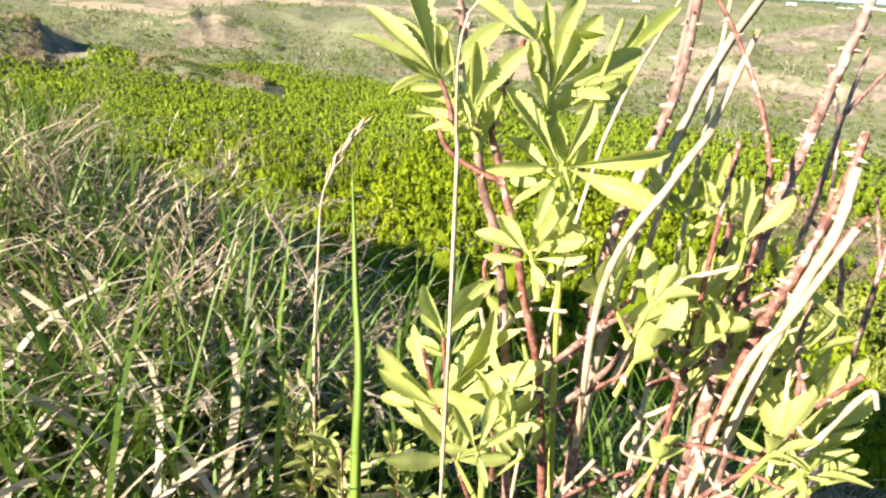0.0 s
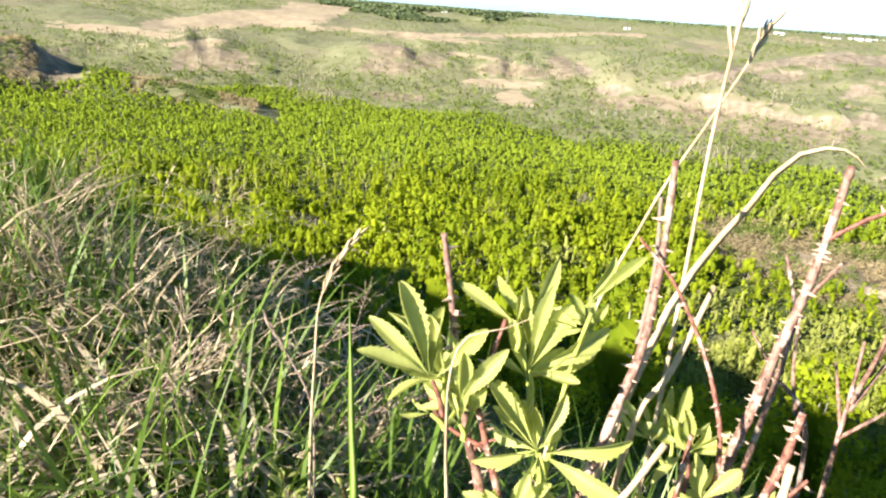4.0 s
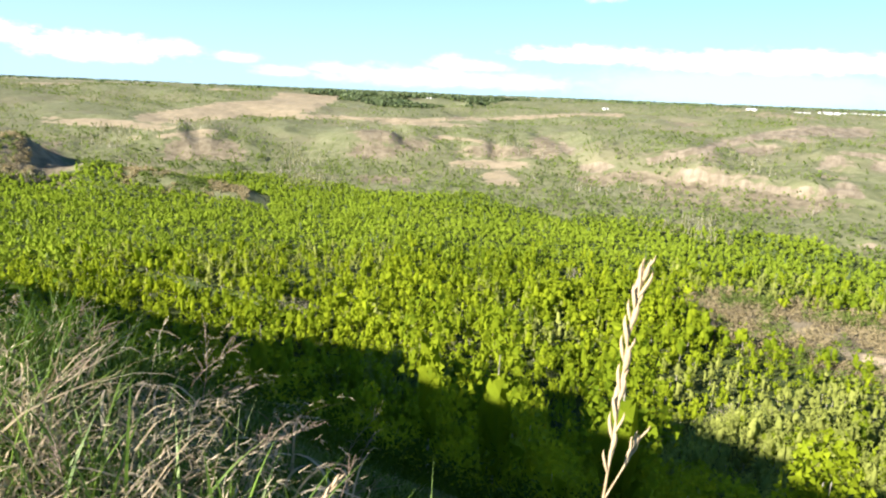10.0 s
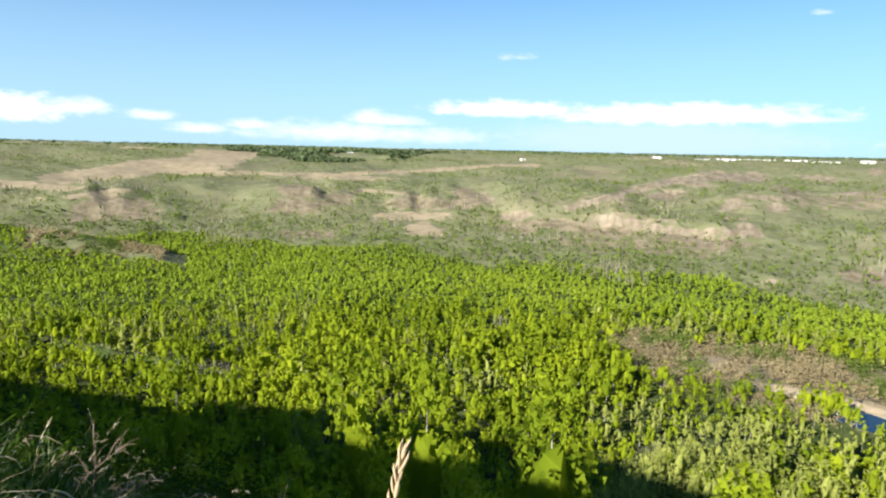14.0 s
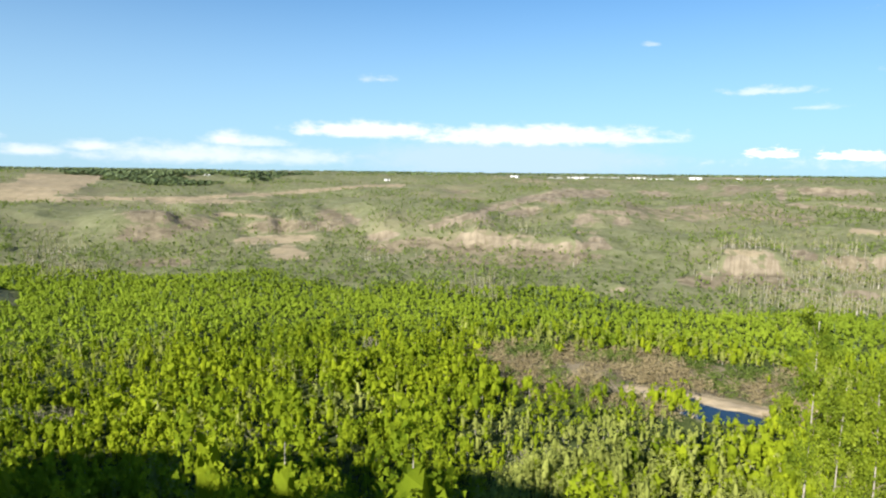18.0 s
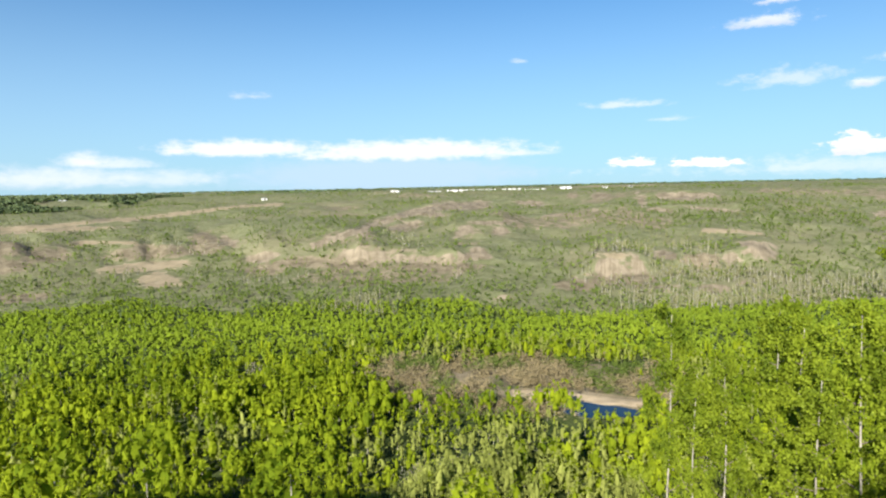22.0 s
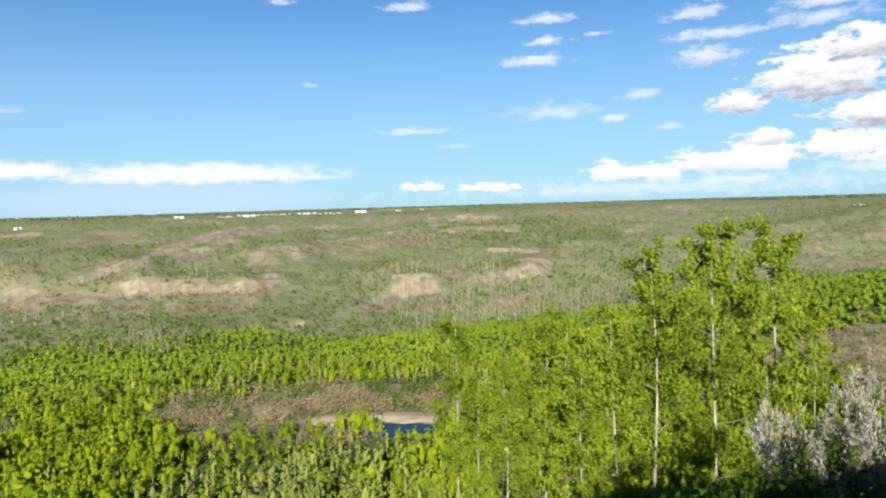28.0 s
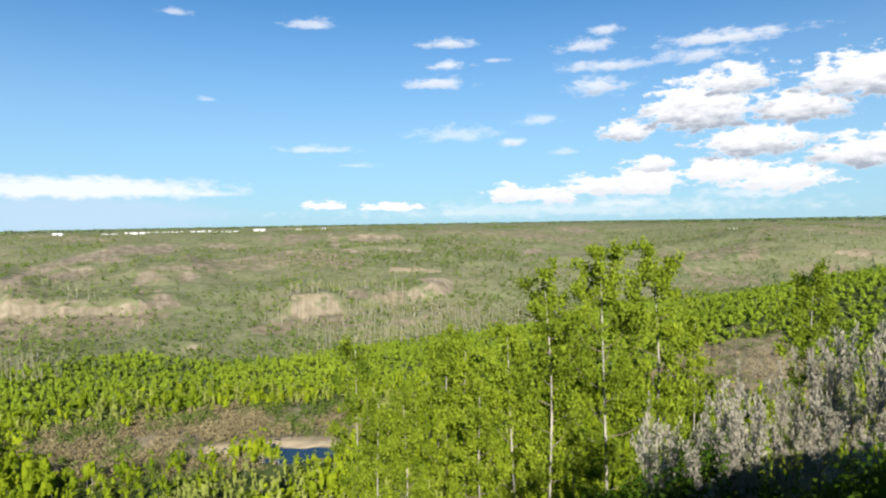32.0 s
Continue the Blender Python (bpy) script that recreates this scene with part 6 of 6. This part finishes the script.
# ---------------------------------------------------------------- aspens on the near slope
def aspen(name, tall, wide, seed, leaves, lean):
    """An aspen with a pale trunk, limbs and many small leaves along its twigs."""
    g = np.random.default_rng(seed)
    tree = new(name)
    bend = [(0, 0, -0.3), (lean * 0.2, 0.05 * g.normal(), tall * 0.35), (lean * 0.6, 0.08 * g.normal(), tall * 0.7), (lean, 0, tall)]
    v, f = tube(bend, 0.0062 * tall, 0.010, 22, 9, 0.05, g)
    piece("trunk", mesh_of(v, f, "trunk", BARK), tree)
    stem_line = spline(bend, 100)
    lines = []
    for k in range(26):
        q = 0.24 + 0.72 * (k + g.random()) / 26
        at = stem_line[int(q * 99)]
        t = k * 2.399 + g.uniform(-0.5, 0.5)
        shape = math.sin(math.pi * min(1.0, (q - 0.16) / 0.84) ** 0.75)
        long = wide * (0.35 + 0.75 * shape) * g.uniform(0.6, 1.15)
        rise = long * g.uniform(0.45, 1.0)
        end = at + np.array([math.cos(t) * long, math.sin(t) * long, rise])
        midp = at + np.array([math.cos(t) * long * 0.55, math.sin(t) * long * 0.55, rise * 0.32])
        v, f = tube([at, midp, end], 0.010 + 0.016 * (1 - q), 0.004, 8, 5)
        piece("limb", mesh_of(v, f, "limb", TWIG), tree)
        lines.append(spline([at, midp, end], 20))
        for j in range(4):
            b = lines[-1][int(g.uniform(6, 19))] if len(lines[-1]) == 20 else end
            tip = b + np.array([g.normal() * 0.45, g.normal() * 0.45, g.uniform(0.05, 0.55)]) * (0.5 + 0.4 * wide)
            lines.append(np.linspace(b, tip, 8))
            lines.append(lines[-2]) if j == 3 else None
    lines.append(stem_line[int(0.8 * 99):])
    pick = g.integers(0, len(lines), leaves)
    centre = np.array([lines[p][int(g.uniform(0.45, 1.0) * (len(lines[p]) - 1))] for p in pick]) + g.normal(0, 0.085, (leaves, 3))
    a = g.normal(0, 1, (leaves, 3))
    a[:, 2] -= 0.5
    a /= np.linalg.norm(a, axis=1)[:, None]
    b = np.cross(a, g.normal(0, 1, (leaves, 3)))
    b /= np.linalg.norm(b, axis=1)[:, None]
    s = (0.046 * g.uniform(0.7, 1.3, leaves))[:, None]
    v = np.stack([centre - a * s, centre + b * s * 0.85, centre + a * s, centre - b * s * 0.85], 1).reshape(-1, 3)
    soup("foliage", v, np.arange(leaves * 4).reshape(-1, 4), ASPEN_NEAR, tree)
    return tree


def place_aspens():
    kinds = [aspen("aspen_tree", 10.0, 0.85, 101, 9600, 0.25), aspen("aspen_tree", 10.0, 1.05, 102, 11300, -0.3), aspen("aspen_tree", 10.0, 0.75, 103, 8400, 0.1), aspen("aspen_tree", 10.0, 1.3, 104, 13000, 0.2)]
    # heading and drop of each top, distance, kind, girth factor
    rows = [(27.0, -10.9, 22, 0, 0.85), (31.7, -14.6, 20, 2, 0.85), (34.9, -10.0, 19.5, 1, 0.80), (37.2, -11.2, 19, 2, 0.95), (41.8, -9.5, 18, 1, 0.85), (44.4, -4.6, 18, 0, 1.0),
            (49.6, -2.7, 19, 3, 0.92), (53.4, -2.7, 20, 1, 0.95), (56.5, -8.6, 21, 2, 0.75), (65.3, -4.1, 30, 1, 0.95),
            (46.8, -9.5, 20, 3, 0.75), (38.9, -15.0, 17, 0, 0.80), (29.3, -15.5, 19, 2, 0.75)]
    labels = ("slender aspen with a pale trunk and fresh green leaves", "broad aspen with fresh green leaves on the slope",
              "thin young aspen with a sparse leafy crown", "tall bushy aspen standing over the silver shrubs")
    for k, (az, el, r, kind, girth) in enumerate(rows):
        a, e = radians(az), radians(el)
        x, y = 1.3 + r * math.sin(a), -0.13 + r * math.cos(a)
        top = FLOOR + r * math.tan(e) + 0.45
        ground = float(height(x, y))
        tall = max(4.0, top - ground)
        fresh = kind not in [row[3] for row in rows[:k]]
        tree = kinds[kind] if fresh else copy_thing(kinds[kind], Matrix())
        tree.matrix_basis = pose(x, y, ground, 0, 0, k * 83) @ Matrix.Diagonal((girth, girth, tall / 10.0, 1))
        tagged(tree, labels[kind], "aspen tree", "aspens on the near slope")


place_aspens()


# ---------------------------------------------------------------- silver shrubs
def silver_shrub(seed, tall, shoots, leaves):
    g = np.random.default_rng(seed)
    shrub = new("silverberry_shrub")
    lines = []
    for k in range(shoots):
        t, out_ = g.uniform(0, 6.283), tall * g.uniform(0.1, 0.55)
        top = np.array([math.cos(t) * out_, math.sin(t) * out_, tall * g.uniform(0.6, 1.05) * (1 - 0.25 * out_ / tall)])
        midp = top * np.array([0.45, 0.45, 0.55])
        v, f = tube([(0, 0, -0.15), midp, top], 0.013, 0.004, 10, 5)
        piece("stem", mesh_of(v, f, "stem", TWIG), shrub)
        main = spline([(0, 0, 0), midp, top], 24)
        lines.append(main)
        for j in range(7):
            b = main[int(g.uniform(7, 23))]
            lines.append(np.linspace(b, b + np.array([g.normal() * 0.16, g.normal() * 0.16, g.uniform(0.1, 0.38)]) * tall * 0.55, 8))
    pick = g.integers(0, len(lines), leaves)
    at = np.array([lines[p][int(g.uniform(0.15, 1.0) * (len(lines[p]) - 1))] for p in pick]) + g.normal(0, 0.025, (leaves, 3))
    a = g.normal(0, 1, (leaves, 3))
    a[:, 2] = np.abs(a[:, 2]) + 0.7
    a /= np.linalg.norm(a, axis=1)[:, None]
    b = np.cross(a, g.normal(0, 1, (leaves, 3)))
    b /= np.linalg.norm(b, axis=1)[:, None]
    s = (0.021 * g.uniform(0.7, 1.4, leaves))[:, None]
    v = np.stack([at, at + a * s + b * s * 0.45, at + a * s * 2, at + a * s - b * s * 0.45], 1).reshape(-1, 3)
    soup("foliage", v, np.arange(leaves * 4).reshape(-1, 4), SILVER, shrub)
    return shrub


def place_shrubs():
    kinds = [silver_shrub(201, 1.9, 9, 5200), silver_shrub(202, 1.9, 7, 4000), silver_shrub(203, 1.9, 11, 6400)]
    rows = [(54.6, -14.9, 8.4, 0), (56.2, -15.2, 8.0, 2), (58.6, -15.4, 7.6, 1), (61.6, -12.4, 7.8, 2), (64.0, -11.5, 8.6, 0), (66.0, -8.0, 9.0, 2), (69.0, -6.0, 9.0, 2),
            (60.2, -11.8, 10.5, 0), (72.5, -7.0, 8.0, 0), (68.5, -14.0, 6.8, 1)]
    seen = []
    for k, (az, el, r, kind) in enumerate(rows):
        a, e = radians(az), radians(el)
        x, y = 1.3 + r * math.sin(a), r * math.cos(a)
        top = FLOOR + 0.48 + r * math.tan(e)
        ground = float(height(x, y))
        tall = max(0.8, top - ground)
        shrub = kinds[kind] if kind not in seen else copy_thing(kinds[kind], Matrix())
        seen.append(kind)
        w = 0.50 + 0.05 * tall
        shrub.matrix_basis = pose(x, y, ground, 0, 0, k * 71) @ Matrix.Diagonal((w, w, tall / 1.95, 1))
        tagged(shrub, "silver-grey silverberry shrub in young leaf on the slope", "shrub", "silver shrubs on the slope")


place_shrubs()


def build_undergrowth():
    n = 1100
    r, a = 9.5 + 17 * rng.random(n) ** 0.8, np.radians(rng.uniform(14, 85, n))
    x, y = r * np.sin(a), r * np.cos(a)
    d = lay(x, y)[2]
    keep = (d > 4.2) & (fbm(x, y, 5, 3, 81) > -0.15)
    n = 1100
    r, a = 10.0 + 17 * rng.random(n) ** 0.8, np.radians(rng.uniform(-60, 14, n))
    x2, y2 = r * np.sin(a), r * np.cos(a)
    keep2 = (lay(x2, y2)[2] > 1.8) & (height(x2, y2) + 1.6 - FLOOR < -0.42 * r)
    n = 1400
    r, a = 9.0 + 36 * rng.random(n) ** 1.2, np.radians(rng.uniform(-78, 30, n))
    x3, y3 = r * np.sin(a), r * np.cos(a)
    keep3 = (lay(x3, y3)[2] > 1.0) & (height(x3, y3) + 0.6 - FLOOR < -0.12 * r)
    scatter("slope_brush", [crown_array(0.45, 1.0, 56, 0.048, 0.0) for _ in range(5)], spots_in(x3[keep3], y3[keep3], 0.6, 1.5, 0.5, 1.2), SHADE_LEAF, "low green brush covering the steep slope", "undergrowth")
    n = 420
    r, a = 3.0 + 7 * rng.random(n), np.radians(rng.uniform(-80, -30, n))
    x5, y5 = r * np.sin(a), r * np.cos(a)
    scatter("brow_herbage", [crown_array(0.22, 0.32, 70, 0.017, 0.0) for _ in range(5)], spots_in(x5, y5, 0.7, 1.5, 0.6, 1.3, 0.03), SHADE_LEAF, "low herbs on the brow, their colour darkened for its shade", "undergrowth")
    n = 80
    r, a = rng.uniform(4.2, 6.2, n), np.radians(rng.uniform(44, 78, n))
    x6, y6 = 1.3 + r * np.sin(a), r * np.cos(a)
    scatter("brow_thicket", [crown_array(0.5, 0.42, 220, 0.018, 0.0) for _ in range(5)], spots_in(x6, y6, 0.7, 1.3, 0.6, 1.15), SHADE_LEAF, "leafy bushes below the brow, darkened for shade", "undergrowth")
    # thicket coloured dark where the ground under the shrubs lies in shade
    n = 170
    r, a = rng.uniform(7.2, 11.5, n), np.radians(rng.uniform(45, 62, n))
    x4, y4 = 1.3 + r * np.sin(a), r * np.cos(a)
    scatter("slope_thicket", [crown_array(1.6, 0.65, 260, 0.036, 0.0) for _ in range(5)], spots_in(x4, y4, 0.7, 1.3, 0.6, 1.1), SHADE_LEAF, "leafy thicket at the foot of the silver shrubs, darkened for shade", "undergrowth")
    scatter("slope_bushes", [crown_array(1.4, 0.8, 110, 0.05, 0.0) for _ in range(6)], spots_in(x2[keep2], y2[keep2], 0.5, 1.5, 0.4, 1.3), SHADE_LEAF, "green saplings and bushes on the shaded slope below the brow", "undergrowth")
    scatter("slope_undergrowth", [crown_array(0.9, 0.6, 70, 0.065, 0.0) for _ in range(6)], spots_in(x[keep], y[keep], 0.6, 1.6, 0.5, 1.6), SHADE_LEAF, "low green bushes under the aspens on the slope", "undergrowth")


build_undergrowth()


# ---------------------------------------------------------------- farm buildings on the far rim
def build_sheds():
    wall = grainy("white_metal_wall", (0.68, 0.68, 0.68), (0.82, 0.82, 0.82), 0.3, 3.0, 0.5, 0.1, 0.02)
    roof = grainy("pale_metal_roof", (0.60, 0.62, 0.64), (0.80, 0.81, 0.82), 0.3, 3.0, 0.4, 0.1, 0.02)
    dark = grainy("dark_opening", (0.05, 0.05, 0.05), (0.10, 0.10, 0.10), 0.5, 3.0, 0.6, 0.1, 0.02)
    g = np.random.default_rng(31)
    for az, wide, tall in ((4.7, 14, 8), (8.2, 22, 4), (9.6, 12, 4), (10.3, 16, 5), (11.9, 46, 5), (13.2, 12, 4), (14.6, 18, 4), (15.4, 14, 5), (16.9, 40, 4.5), (19.6, 18, 8), (22.9, 8, 6), (25, 6, 5), (-6.5, 8, 6), (-21.5, 9, 5), (59.5, 14, 6)):
        r = 1270 + g.uniform(-30, 50)
        wide, tall = wide * 1.1, tall * 0.48
        a = radians(az)
        x, y = r * math.sin(a), r * math.cos(a)
        z = float(height(x, y))
        shed = new("farm_shed")
        shed.matrix_basis = pose(x, y, z - 0.5, 0, 0, -az + g.uniform(-12, 12))
        tagged(shed, "long white farm shed on the far rim", "building", "white buildings on the far rim")
        w, dpt, h, rid = wide / 2, 6.0, tall, tall * 0.3
        bm = bmesh.new()
        vs = [bm.verts.new(p) for p in ((-w, -dpt, -4), (w, -dpt, -4), (w, dpt, -4), (-w, dpt, -4), (-w, -dpt, h), (w, -dpt, h), (w, dpt, h), (-w, dpt, h), (-w, 0, h + rid), (w, 0, h + rid))]
        for f in ((0, 1, 5, 4), (1, 2, 6, 9, 5), (2, 3, 7, 6), (3, 0, 4, 8, 7)):
            bm.faces.new([vs[i] for i in f])
        part("wall", bm, wall, shed)
        bm = bmesh.new()
        e = 0.6
        vs = [bm.verts.new(p) for p in ((-w - e, -dpt - e, h - 0.2), (w + e, -dpt - e, h - 0.2), (w + e, 0, h + rid + 0.25), (-w - e, 0, h + rid + 0.25), (w + e, dpt + e, h - 0.2), (-w - e, dpt + e, h - 0.2),
                                        (-w - e, -dpt - e, h - 0.5), (w + e, -dpt - e, h - 0.5), (w + e, 0, h + rid - 0.05), (-w - e, 0, h + rid - 0.05), (w + e, dpt + e, h - 0.5), (-w - e, dpt + e, h - 0.5))]
        for f in ((0, 1, 2, 3), (3, 2, 4, 5), (7, 6, 9, 8), (8, 9, 11, 10), (1, 0, 6, 7), (5, 4, 10, 11), (0, 3, 9, 6), (3, 5, 11, 9), (2, 1, 7, 8), (4, 2, 8, 10)):
            bm.faces.new([vs[i] for i in f])
        part("roof", bm, roof, shed)
        for k in range(max(1, int(wide // 16))):
            bm = bmesh.new()
            bmesh.ops.create_cube(bm, size=1, matrix=Matrix.Translation((-w + (k + 0.5) * wide / max(1, int(wide // 16)), -dpt - 0.02, 1.8)) @ Matrix.Diagonal((3.5, 0.12, 3.6, 1)))
            part("door", bm, dark, shed, "dark wide doorway")


build_sheds()
